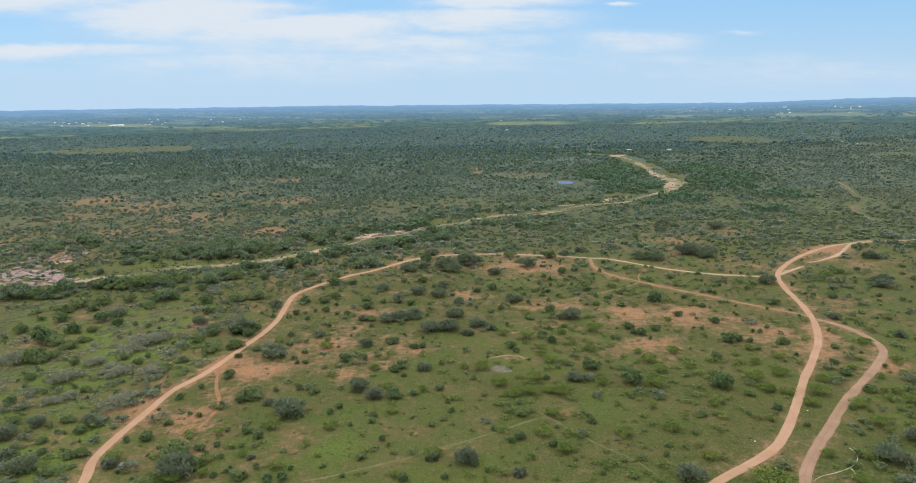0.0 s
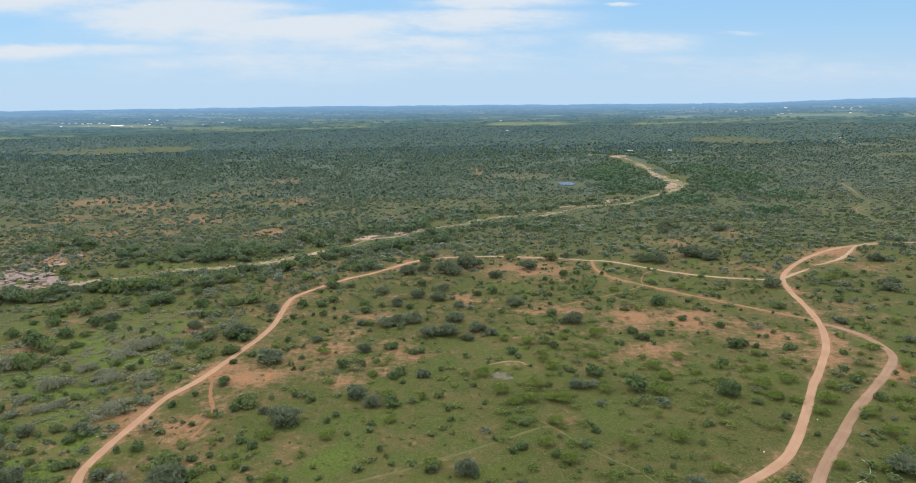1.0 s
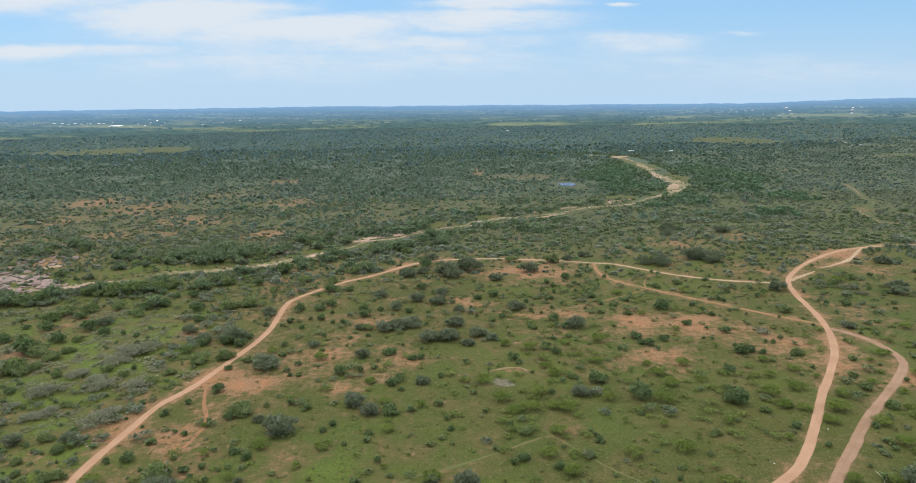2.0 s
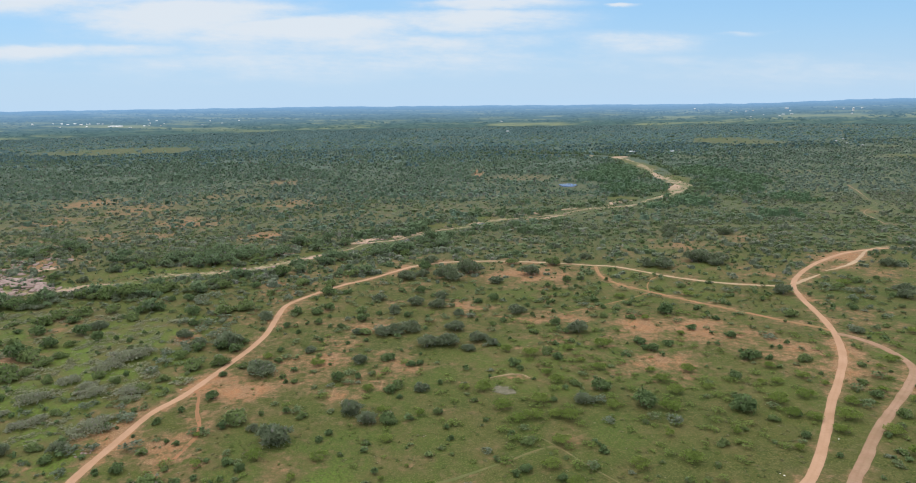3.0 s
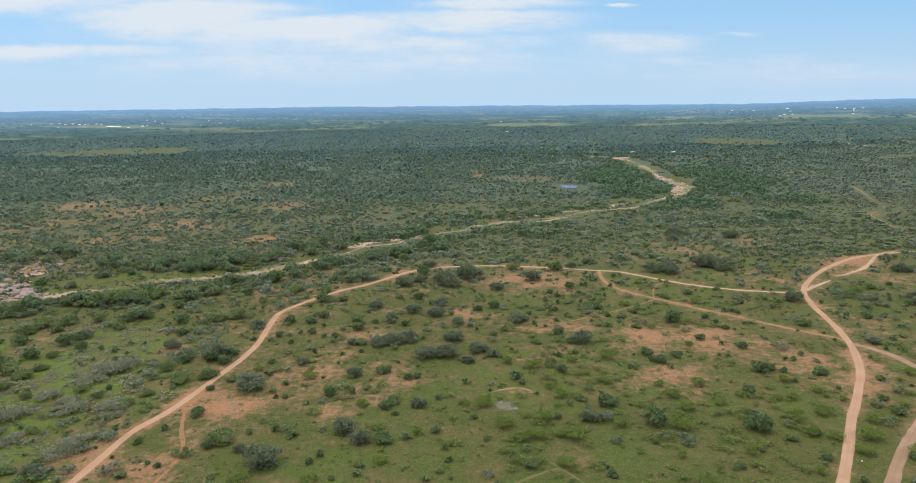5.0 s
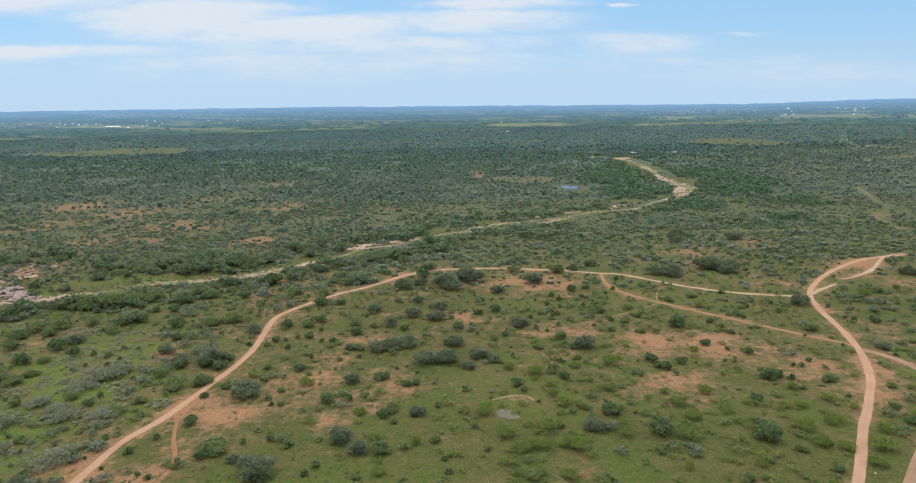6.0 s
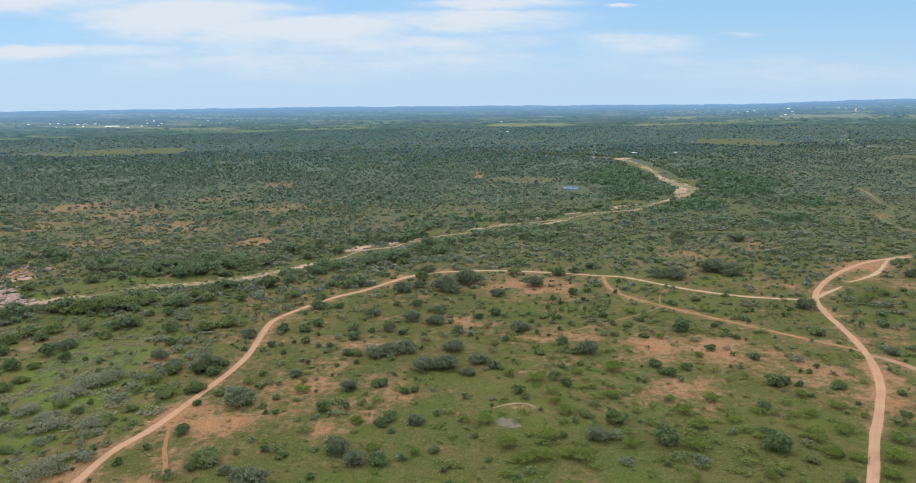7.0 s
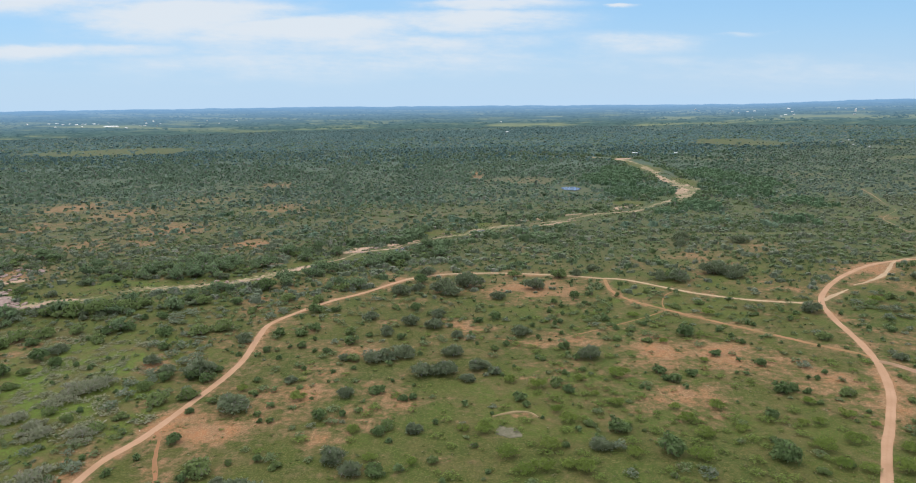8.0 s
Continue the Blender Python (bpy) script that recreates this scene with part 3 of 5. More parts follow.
def ribbon(name, points, width, mat, label, category, rise=0.1, gap=1.5, ragged=0.25, seed=0, lanes=9, kind="structure", wild=False):
    """A strip laid on the ground along a line, with worn, uneven edges and two shallow ruts."""
    line = curve_through(points, gap)
    if wild:
        line = line + np.stack((cloud_noise(line[:, 0], line[:, 1], 26, seed + 11), cloud_noise(line[:, 0], line[:, 1], 26, seed + 17)), 1) * 12 - 6
    along = np.gradient(line, axis=0)
    along /= np.linalg.norm(along, axis=1)[:, None]
    across = np.stack((along[:, 1], -along[:, 0]), 1)
    run = np.arange(len(line)) * gap
    wide = width if np.ndim(width) == 0 else np.interp(np.linspace(0, 1, len(line)), np.linspace(0, 1, len(width)), width)
    coarse = 11 if wild else 9
    if name == "creek_bed":
        wide = wide * (0.5 + 1.0 * step(cloud_noise(run, run * 0, 55, seed + 3), 0.3, 0.58))
    left = wide / 2 * (1 + ragged * (2 * cloud_noise(run, run * 0, coarse, seed + 1) - 1) + 0.4 * ragged * (2 * value_noise(run, run * 0, 2.2, seed + 5) - 1))
    right = wide / 2 * (1 + ragged * (2 * cloud_noise(run, run * 0 + 50, coarse, seed + 2) - 1) + 0.4 * ragged * (2 * value_noise(run, run * 0, 2.2, seed + 6) - 1))
    left, right = np.maximum(left, 0.2), np.maximum(right, 0.2)
    verts, edge = [], []
    for k in range(lanes):
        t = 2 * k / (lanes - 1) - 1
        side = np.where(t < 0, left, right) * t
        q = line + across * side[:, None]
        lift = rise * (1 - t ** 4) - 0.04 * math.exp(-((abs(t) - 0.45) / 0.15) ** 2)
        verts.append(np.column_stack((q, height(q[:, 0], q[:, 1]) + lift + (0.02 if abs(t) < 1 else -0.05))))
        edge.append(np.full(len(line), 0.55 * abs(t) ** 6 + 0.45 * math.exp(-(t / 0.2) ** 2)))
    verts, edge = np.concatenate(verts), np.concatenate(edge)
    me = mesh_from(name, verts, grid_faces(len(line), lanes), mat, {"edge": edge}, True)
    return tagged(new(name, me), label, category, kind=kind)


ribbon("road", WEST_ROAD, 2.9, ROAD, "curving pinkish graded dirt road through scrub pasture", "dirt road", seed=1, ragged=0.18)
ribbon("road", LINK_ROAD, 2.5, PALE_ROAD, "narrow pale dirt road between scrub", "dirt road", seed=2)
ribbon("road", EAST_ROAD, 3.0, ROAD, "broad winding pinkish dirt road with soft verges", "dirt road", seed=3, rise=0.13, ragged=0.18)
ribbon("road", SIDE_ROAD, 3.3, RUTTED, "parallel dirt road loop with faint wheel ruts", "dirt road", seed=4, rise=0.16)
ribbon("road", SPUR, (0.8, 2.2, 2.6, 2.0, 1.8, 1.6, 1.0), PALE_ROAD, "worn dirt cut beside a road bend", "dirt track", seed=5, ragged=0.7)
ribbon("road", SPUR_END, (2.0, 2.8, 2.4, 0.6), PALE_ROAD, "short worn dirt cut joining a road bend", "dirt track", seed=8, ragged=0.6)
ribbon("road", FORK, 2.3, TRACK, "reddish dirt track across the pasture", "dirt track", seed=6)
LINK_TRACK = ((99.5, 341), (101.1, 349.2), (107.1, 362.8), (115.0, 369.6), (121.9, 370.6))
TRAIL_MIDDLE = ((17.2, 304.8), (25.4, 300.4), (35, 298.7), (42.4, 301.9), (51.7, 306.9), (64.6, 313.9), (85.5, 327.2), (99.2, 337.6))
TRAIL_NEAR = ((-40.6, 154.4), (-30.5, 157.7), (-21.6, 161.6), (-13.9, 164.8), (-9.2, 168.6), (-2.6, 170.8), (13.1, 179.5), (20.6, 184.2),
         (26.3, 186.9), (28.8, 185.6))
TRAIL_SOUTH = ((23.4, 192.6), (28.1, 186.5), (36.4, 174.1), (41.6, 167.3), (46.1, 162.7), (49.3, 157.3), (52.4, 150))
TRAIL_RED = ((-90.5, 230), (-87.6, 226), (-85.5, 219.8), (-83, 212.5), (-79, 203.6), (-77.6, 197.5), (-77.8, 193), (-79.2, 184.6))
RED_TRACK = ((49.2, 1077), (46, 1040), (36, 1000), (33, 960), (38, 915), (37.3, 879))
TRAIL_OLD = ((53, 256.2), (59.2, 251.7), (67.9, 248.5), (72.7, 240.6), (75.9, 236.1))
FAR_TRACK = ((449, 756), (430.8, 707.1), (403.3, 644.3), (391.3, 612.8), (354.8, 573.6), (342.9, 541.6), (334.8, 511.6), (347.4, 503.8),
         (356, 491.1), (381.3, 481.6))
CROSS_TRACK = ((130.9, 505.5), (152.6, 516.6), (172.4, 519.4), (201.3, 520.7), (228, 516.3), (261.3, 516.7))
for k, (line, wide, mat) in enumerate(((LINK_TRACK, 0.9, TRACK), (TRAIL_MIDDLE, 0.85, TRACK), (TRAIL_NEAR, 1.3, FAINT), (TRAIL_SOUTH, 0.8, FAINT),
                                       (TRAIL_RED, 1.9, RED_SOIL), (RED_TRACK, 5.0, RED_SOIL), (TRAIL_OLD, 0.9, FAINT), (FAR_TRACK, (2.0, 2.0, 1.4, 0.5, 0.4, 0.5, 1.0, 1.2, 1.0, 0.8), RUTTED), (CROSS_TRACK, 1.8, FAINT))):
    ribbon("trail", line, wide, mat, "faint worn trail of bare reddish soil in grass", "trail", rise=0.05, seed=20 + 3 * k, ragged=0.6, lanes=5)
ribbon("creek_bed", CREEK, (10, 10, 8, 6, 3.5, 3, 4, 5, 4, 4, 5, 10, 17, 15, 12, 4, 3, 20, 14, 5, 3), SAND, "dry sandy creek bed with pale pink gravel", "creek bed",
       rise=0.25, gap=2.5, ragged=1.25, seed=9, wild=True)
ribbon("rock_shelf", ((-300, 376), (-280, 384), (-262, 388), (-246, 383), (-228, 370), (-217, 365)), (10, 20, 17, 14, 8, 2), GRANITE, "weathered pinkish granite shelf beside the creek", "rock",
       rise=0.45, gap=1.5, ragged=0.8, seed=61, wild=True)
BARS = (((243, 741), (257, 763), (266, 802), 17), ((266, 845), (276, 892), (280, 945), 13), ((290, 1214), (306, 1222), (326, 1228), 26), ((-75, 480), (-66, 490), (-57, 496), 8), ((-51, 501), (-39, 511), (-26, 520), 6.5), ((-34, 458), (-27, 463), (-20, 466), 4), ((49, 585), (66, 597), (89, 609), 6),
        ((93, 612), (104, 621), (118, 631), 5), ((65, 567), (87, 579), (107, 592), 7), ((145, 640), (159, 652), (181, 670), 5), ((-106, 426), (-94, 441), (-79, 454), 4.5),
        ((-213, 367), (-205, 374), (-196, 376), 6), ((-258, 403), (-250, 413), (-240, 417), 6), ((-128, 440), (-118, 447), (-106, 451), 3))
for k, (*line, wide) in enumerate(BARS):
    ribbon("gravel_bar", line, (0.6, wide, wide, 0.6), BAR, "pale pinkish gravel bar in the dry creek", "gravel bar", rise=0.35, gap=1.5, ragged=0.9, seed=70 + 5 * k, wild=True)


# ---- plants ----
def unit(v):
    return v / np.linalg.norm(v, axis=1)[:, None]


def leaf_cloud(rng, count, lobes, size, stretch=1.0, shell=0.55, spiky=False):
    """Leaf clumps as small quads spread through rounded lobes (centre, radii); spiky ones point outwards, others face outwards and up."""
    lobes = np.asarray(lobes, float)
    weight = lobes[:, 3] * lobes[:, 4] + lobes[:, 5] * lobes[:, 3]
    pick = rng.choice(len(lobes), count, p=weight / weight.sum())
    d = rng.normal(size=(count, 3))
    d[:, 2] = np.where(d[:, 2] < -0.3, -d[:, 2], d[:, 2])
    d = unit(d)
    radius = (1 - (1 - shell) * rng.random(count) ** 1.5) * (1 + 0.12 * rng.normal(size=count))
    centre = lobes[pick, :3] + d * lobes[pick, 3:] * radius[:, None]
    centre[:, 2] = np.maximum(centre[:, 2], 0.02)
    if spiky:
        axis = unit(d + (0, 0, 0.25) + 0.45 * rng.normal(size=(count, 3)))
        other = unit(np.cross(axis, rng.normal(size=(count, 3))))
    else:
        normal = unit(d + (0, 0, 0.35) + 0.7 * rng.normal(size=(count, 3)))
        axis = unit(np.cross(normal, rng.normal(size=(count, 3))))
        other = np.cross(normal, axis)
    s = size * (0.6 + 0.8 * rng.random(count))[:, None]
    u, v = axis * s * stretch, other * s / stretch
    quads = np.stack((centre - u - v * 0.8, centre + u * 0.2 - v, centre + u + v * 0.5, centre - u * 0.4 + v), 1)
    return quads.reshape(-1, 3)


def dome(rng, sides, bands, rough):
    """A lumpy half round a metre wide and high as loose facets, for the body of a small crown."""
    lean = rng.normal(size=2) * 0.08
    rings = []
    for k in range(bands + 1):
        a = 0.5 * math.pi * (k + 0.1) / (bands + 0.75)
        q = 2 * math.pi * (np.arange(sides) + 0.5 * (k % 2) + rng.random()) / sides
        r = (0.42 if k == 0 else 0.5 * math.cos(a)) * (1 + rough * rng.normal(size=sides))
        z = np.clip(math.sin(a) * (1 + 0.6 * rough * rng.normal(size=sides)), 0, 1.15) * (0.0 if k == 0 else 1.0)
        rings.append(np.stack((r * np.cos(q) + lean[0] * z, r * np.sin(q) + lean[1] * z, z), 1))
    quads = [(low[i], low[(i + 1) % sides], high[(i + 1) % sides], high[i]) for low, high in zip(rings, rings[1:]) for i in range(sides)]
    top = rings[-1]
    quads += [(top[0], top[k], top[k + 1], top[k + 2]) for k in range(1, sides - 1, 2)]
    return np.array(quads).reshape(-1, 3)


def lumps(rng, count, sides, bands, leaves, size, rough=0.16, spiky=False):
    """A crown of a few domes grown together, with leaf clumps standing off its surface."""
    parts, rows = [], []
    for k in range(count):
        a, r = 2 * math.pi * (k + 0.6 * rng.random()) / count, 0.0 if count == 1 else 0.17 + 0.1 * rng.random()
        w, h = (1.0, 1.0) if count == 1 else (0.55 + 0.25 * rng.random(), 0.65 + 0.4 * rng.random())
        at = np.array((r * math.cos(a), r * math.sin(a), 0.0))
        parts.append(dome(rng, sides, bands, rough) * (w, w, h) + at)
        rows.append((*at[:2], 0.35 * h, 0.52 * w, 0.52 * w, 0.66 * h))
    if leaves:
        parts.append(leaf_cloud(rng, leaves, rows, size, 1.4 if spiky else 1.15, 0.85, spiky))
    return np.concatenate(parts)


def quad_faces(n):
    return np.arange(n * 4, dtype=np.int32).reshape(-1, 4)


def random_lobes(rng, count, reach, tall, low=0.0):
    """Overlapping lobes of a crown one metre wide."""
    rows = [(0.05 * rng.normal(), 0.05 * rng.normal(), low + tall * 0.42, 0.3, 0.3, tall * 0.55)]
    for k in range(count):
        a = 2 * math.pi * (k + rng.random()) / count
        r = reach * (0.6 + 0.5 * rng.random())
        w = 0.14 + 0.12 * rng.random()
        rows.append((r * math.cos(a), r * math.sin(a), low + tall * (0.2 + 0.34 * rng.random()), w, w * (0.8 + 0.4 * rng.random()), tall * (0.22 + 0.18 * rng.random())))
    return rows


def branch(verts, faces, start, end, r0, r1, sides=4):
    """A tapered limb as a tube of quads."""
    start, end = Vector(start), Vector(end)
    way = (end - start).normalized()
    a = way.orthogonal().normalized()
    b = way.cross(a)
    n = len(verts)
    for p, r in ((start, r0), (end, r1)):
        for k in range(sides):
            q = 2 * math.pi * k / sides
            verts.append(p + a * (r * math.cos(q)) + b * (r * math.sin(q)))
    for k in range(sides):
        faces.append((n + k, n + (k + 1) % sides, n + sides + (k + 1) % sides, n + sides + k))


def stems(rng, name, lobes, thick, mat, count=5):
    """A short butt that forks into limbs, each ending inside a lobe of the crown."""
    verts, faces = [], []
    fork = (0.02, 0.01, 0.09)
    branch(verts, faces, (0, 0, -0.03), fork, thick, thick * 0.8, 5)
    for row in lobes[:count + 1]:
        mid = Vector(fork).lerp(Vector(row[:3]), 0.5) + Vector(0.03 * rng.normal(size=3))
        tip = Vector(row[:3]) + Vector((row[3] * 0.4 * rng.normal(), row[4] * 0.4 * rng.normal(), row[5] * 0.6))
        branch(verts, faces, fork, mid, thick * 0.6, thick * 0.4)
        branch(verts, faces, mid, tip, thick * 0.4, thick * 0.12)
    return mesh_from(name, [tuple(v) for v in verts], faces, mat)


class Plant:
    """A kind of plant: a few grown forms, one metre wide, set out as things of their own."""

    def __init__(self, name, label, category, group, leaf, bark, forms, seed, count, size, tall, low, lobes, reach, thick, stretch=1.0, shell=0.55, spiky=False):
        rng = np.random.default_rng(seed)
        self.rng, self.name, self.label, self.category, self.group = rng, name, label, category, group
        self.forms = []
        for _ in range(forms):
            rows = random_lobes(rng, lobes, reach, tall, low)
            crown = leaf_cloud(rng, count, rows, size, stretch, shell, spiky)
            self.forms.append((stems(rng, "stem", rows, thick, bark), mesh_from("crown", crown, quad_faces(count), leaf), []))

    def stand(self, x, y, width, label=""):
        form = self.forms[self.rng.integers(len(self.forms))]
        m = pose(x, y, float(height(x, y)) - 0.04, 0, 0, 360 * self.rng.random())
        s = width * (0.94 + 0.12 * self.rng.random())
        m = m @ Matrix.Diagonal((s * (0.9 + 0.2 * self.rng.random()), s, s * (0.85 + 0.3 * self.rng.random()), 1))
        root = new(self.name)
        root.empty_display_size = 0.3
        root.matrix_basis = m
        for part_name, me in (("trunk", form[0]), ("crown", form[1])):
            new(part_name, me).parent = root
        return tagged(root, label or self.label, self.category, self.group)


# plants that stand alone: x, y, width
GREY_A = ((58.9, 152.2, 7.1), (15.7, 155.1, 3.3), (115.1, 158.3, 8.3), (1.8, 162, 6.9), (-75.5, 159.8, 10.5), (-7.2, 164.1, 4.1), (-118.2, 162.6, 8),
         (-95.1, 164.1, 4.5), (-57.5, 166.3, 2.3), (128.4, 168.5, 7.5), (-127.1, 170.1, 5), (-134.8, 181.9, 6.2), (-130.5, 188.9, 5.8), (-114.8, 190, 5.5),
         (-53.7, 193.2, 10.7), (-61.6, 200.5, 3.5), (-111.3, 202, 10.5), (-28, 203.7, 6.6), (-135.7, 205.3, 5.9), (-132.2, 209.5, 6),
         (-33.8, 210.5, 7.2), (41, 214.6, 6.8), (-147, 214.1, 5.3), (-11.7, 225.7, 4.7), (-142.3, 223, 9.5))
GREY_B = ((-111.2, 227.3, 8.7), (-125.5, 228.2, 8.7), (-129.7, 234.3, 6.7), (-138.8, 239.1, 7.7), (-173.4, 242.7, 11.6), (-71.5, 244.1, 10.7), (178.6, 249.5, 5.6),
         (-36.6, 251.5, 5.6), (-131.2, 251.4, 9.5), (4.7, 261.8, 5.4), (-57.8, 264.2, 4.4), (-129.2, 260.5, 12.3), (-11.5, 267.2, 7.9), (14.5, 268, 4.5),
         (-2.7, 268.3, 8.9), (-124.9, 264.2, 10), (165.6, 272.4, 5.6), (8.9, 273.1, 8.1), (-105.2, 274.5, 6.7), (-93, 272.5, 10.3), (52, 280.2, 8.8),
         (-30.8, 281.3, 6.8), (-25.8, 283.8, 8.9), (-42, 284, 4.7), (0, 285.5, 7.9), (-18.2, 287, 8), (-115.3, 284.5, 6.9))
GREY_C = ((-159.5, 298.3, 7.2), (1.6, 306.8, 5.7), (-87, 307.4, 7.4), (28.1, 308.2, 8.5), (-27.9, 311.7, 6.9), (-8, 318.2, 8.2), (219.1, 320.9, 8.8),
         (-19.3, 324.3, 7.7), (163.5, 330.5, 8.5), (-37.3, 333.5, 6.7), (-6.7, 333.9, 6.7), (-232.8, 336.9, 12.3), (22.4, 362.8, 8), (-2.7, 374.3, 14.9),
         (-26.9, 375.2, 10.3), (42.8, 380, 10.4), (-18.5, 380.8, 6.9), (250.3, 382.5, 9.8), (8, 387.8, 14.1), (122.8, 388.7, 11.3), (152.7, 391.9, 7.1),
         (150.9, 407.1, 14), (70.8, 407.6, 6.6), (-14.4, 416.7, 9.1), (81.7, 418.1, 7.6), (154.9, 479.1, 8.7), (197.3, 486.3, 11.4))
GREY_D = ((114.1, 393.5, 9.2), (144, 402.6, 11), (153, 400, 10), (158, 396, 11), (224.4, 331.1, 9), (162.6, 501, 12))
DARK_A = ((-14.7, 154.2, 3.6), (-3.7, 154.6, 2.7), (-46.1, 155.1, 3.6), (-50, 155.3, 3.6), (-30.6, 156.3, 1.8), (-86.1, 157.1, 1.5), (7.1, 157.3, 1.8),
         (-64.8, 157.6, 2.8), (-80.7, 157.9, 2.2), (4, 159.8, 2.5), (-62.1, 159.8, 2.2), (-45.1, 160.4, 2.2), (-91.3, 160.6, 1.9), (-54.5, 161.1, 2.5),
         (56.4, 163.1, 2.2), (-66.2, 167.3, 2.6), (-71, 169.1, 2), (26.9, 169.7, 3.3), (-64.4, 172, 1.7), (-73.8, 171.6, 3.7), (15.1, 172.5, 3),
         (-69.3, 173.7, 2.7), (17.7, 174.2, 4.4), (-22.2, 174.8, 3), (103, 177.9, 2.7), (-97.1, 177.5, 2.7), (-58.8, 178.1, 3.8), (-107.1, 179.5, 2.4),
         (-91.7, 179.1, 5.5), (-63.2, 181.2, 3.5), (-69.2, 182.4, 2.5), (40.4, 182.8, 3.5))
DARK_B = ((59, 210.9, 9.2), (89.5, 206.1, 8.8), (-114.2, 183.8, 5), (39.9, 186.4, 1.8), (122.4, 188, 2.9), (99.5, 188.7, 4), (-110.1, 191.6, 2.6), (-2.1, 192, 2.9), (-107, 192.4, 1.8),
         (-40.3, 192.5, 3), (-81.5, 192.4, 2.6), (15.7, 193.8, 3), (-85.1, 194.2, 1.9), (-38.2, 196.4, 3), (-96.5, 197.7, 1.5), (-3.4, 198.5, 2.3),
         (104.3, 201.9, 2.7), (8.7, 203, 2.3), (-104.1, 203.3, 1.4), (-71.3, 202.7, 3.9), (-107.1, 203.2, 3.5), (-21.5, 203.3, 6.6), (-93.1, 205.8, 3.5),
         (-149.4, 205.3, 5.1), (-54.5, 211.5, 3.6), (91, 212.3, 5.6), (135.8, 213.3, 4.9), (-88.6, 213.9, 2.9), (-104, 214.4, 2.5), (31.4, 215.7, 3.7),
         (152.9, 219.1, 2.9), (48.7, 223.4, 7.6), (-19, 220.4, 2.9), (-82, 223, 5.1))
DARK_C = ((-22.4, 225.5, 5.5), (-155.1, 224.5, 4.7), (96.6, 230.4, 5.2), (-5.9, 230.7, 2.6), (127.9, 232.2, 2.2), (152.7, 232.7, 1.8), (27.2, 232.8, 1.8),
         (-60.3, 234.4, 2.2), (-42.2, 235.8, 6.2), (11.9, 236.1, 1.8), (-35.2, 236.9, 3.6), (23.2, 241.2, 3.6), (-84.9, 242.1, 3.7), (181.9, 244.1, 3.2),
         (-149.5, 243.8, 2.8), (-121.2, 244.3, 2.8), (21.8, 246.1, 5.5), (116.7, 246.7, 3.2), (-16.7, 247.8, 4.2), (-13.7, 248.8, 4.2), (109, 248.4, 6.8),
         (113.1, 249.2, 4.2), (-47.5, 250, 1.9), (38.4, 251.1, 4.7), (65.7, 251.9, 2.4), (63.7, 253.4, 2.4), (-26.1, 254.1, 6.2), (-67.1, 253.6, 2.9),
         (125.8, 257.4, 2.4), (154.5, 257.4, 2.4), (76.4, 257.6, 5.8), (122.8, 257.6, 2.4))
DARK_D = ((-13.9, 258.7, 1.9), (-116.8, 258.7, 2.4), (73.8, 259.9, 3.4), (130.7, 261.5, 2.9), (-21.7, 262.8, 2), (84.2, 263, 4.4), (-44.2, 263.1, 2),
         (100.4, 263.4, 2), (68.6, 265.5, 1.5), (17.3, 265.7, 2.5), (72.9, 265.7, 5.9), (40, 266.4, 3), (-69.8, 265.2, 3.5), (-173.7, 263.6, 11.5),
         (-87.5, 266.6, 6.5), (112.6, 270.9, 5), (-44.2, 272, 2.5), (-169.5, 270.6, 3), (22.2, 272.7, 2), (-94.8, 269.9, 7.1), (-36.9, 274.4, 2.6),
         (-55.5, 275.3, 3.1), (152.2, 276.6, 2.1), (201.2, 277.4, 2.6), (-131, 277.7, 2.1), (-88.4, 275.5, 6.2), (46.3, 279.2, 3.6), (-167.5, 276.4, 7.8),
         (-192.3, 277, 6.8), (99.8, 281.3, 4.7), (-137.3, 280.3, 2.6), (-144.3, 283.9, 2.7), (-103.2, 269.1, 6.4))
DARK_E = ((143, 287.5, 2.1), (-67.6, 286.5, 3.2), (-153, 285.8, 6.4), (-162.3, 290.4, 8.1), (-84.6, 291.2, 3.2), (43.7, 291.5, 5.4), (-183.5, 292.1, 8.6),
         (115.2, 292.6, 3.3), (-50.2, 292.8, 3.8), (-55.2, 292.9, 2.7), (-193, 294.5, 4.9), (-74.2, 295.1, 4.4), (20.8, 295.5, 3.8), (212.3, 297.6, 3.9),
         (9.6, 297.7, 2.2), (-66.1, 298.3, 2.8), (-61.1, 298.3, 4.4), (-116.9, 299.2, 6.1), (113.5, 299.2, 3.3), (39.3, 299.9, 2.2), (-41.2, 301.6, 6.7),
         (35, 303.2, 2.8), (182.2, 303.7, 5.1), (96.7, 303.9, 9), (-12.6, 304.4, 2.8), (-21.2, 305.8, 5.1), (60.7, 305.8, 2.3), (-57.8, 306.7, 2.8),
         (174.7, 306.8, 3.4), (45.2, 307.2, 2.8), (112.1, 307.2, 4), (-175.8, 308.4, 6.8))
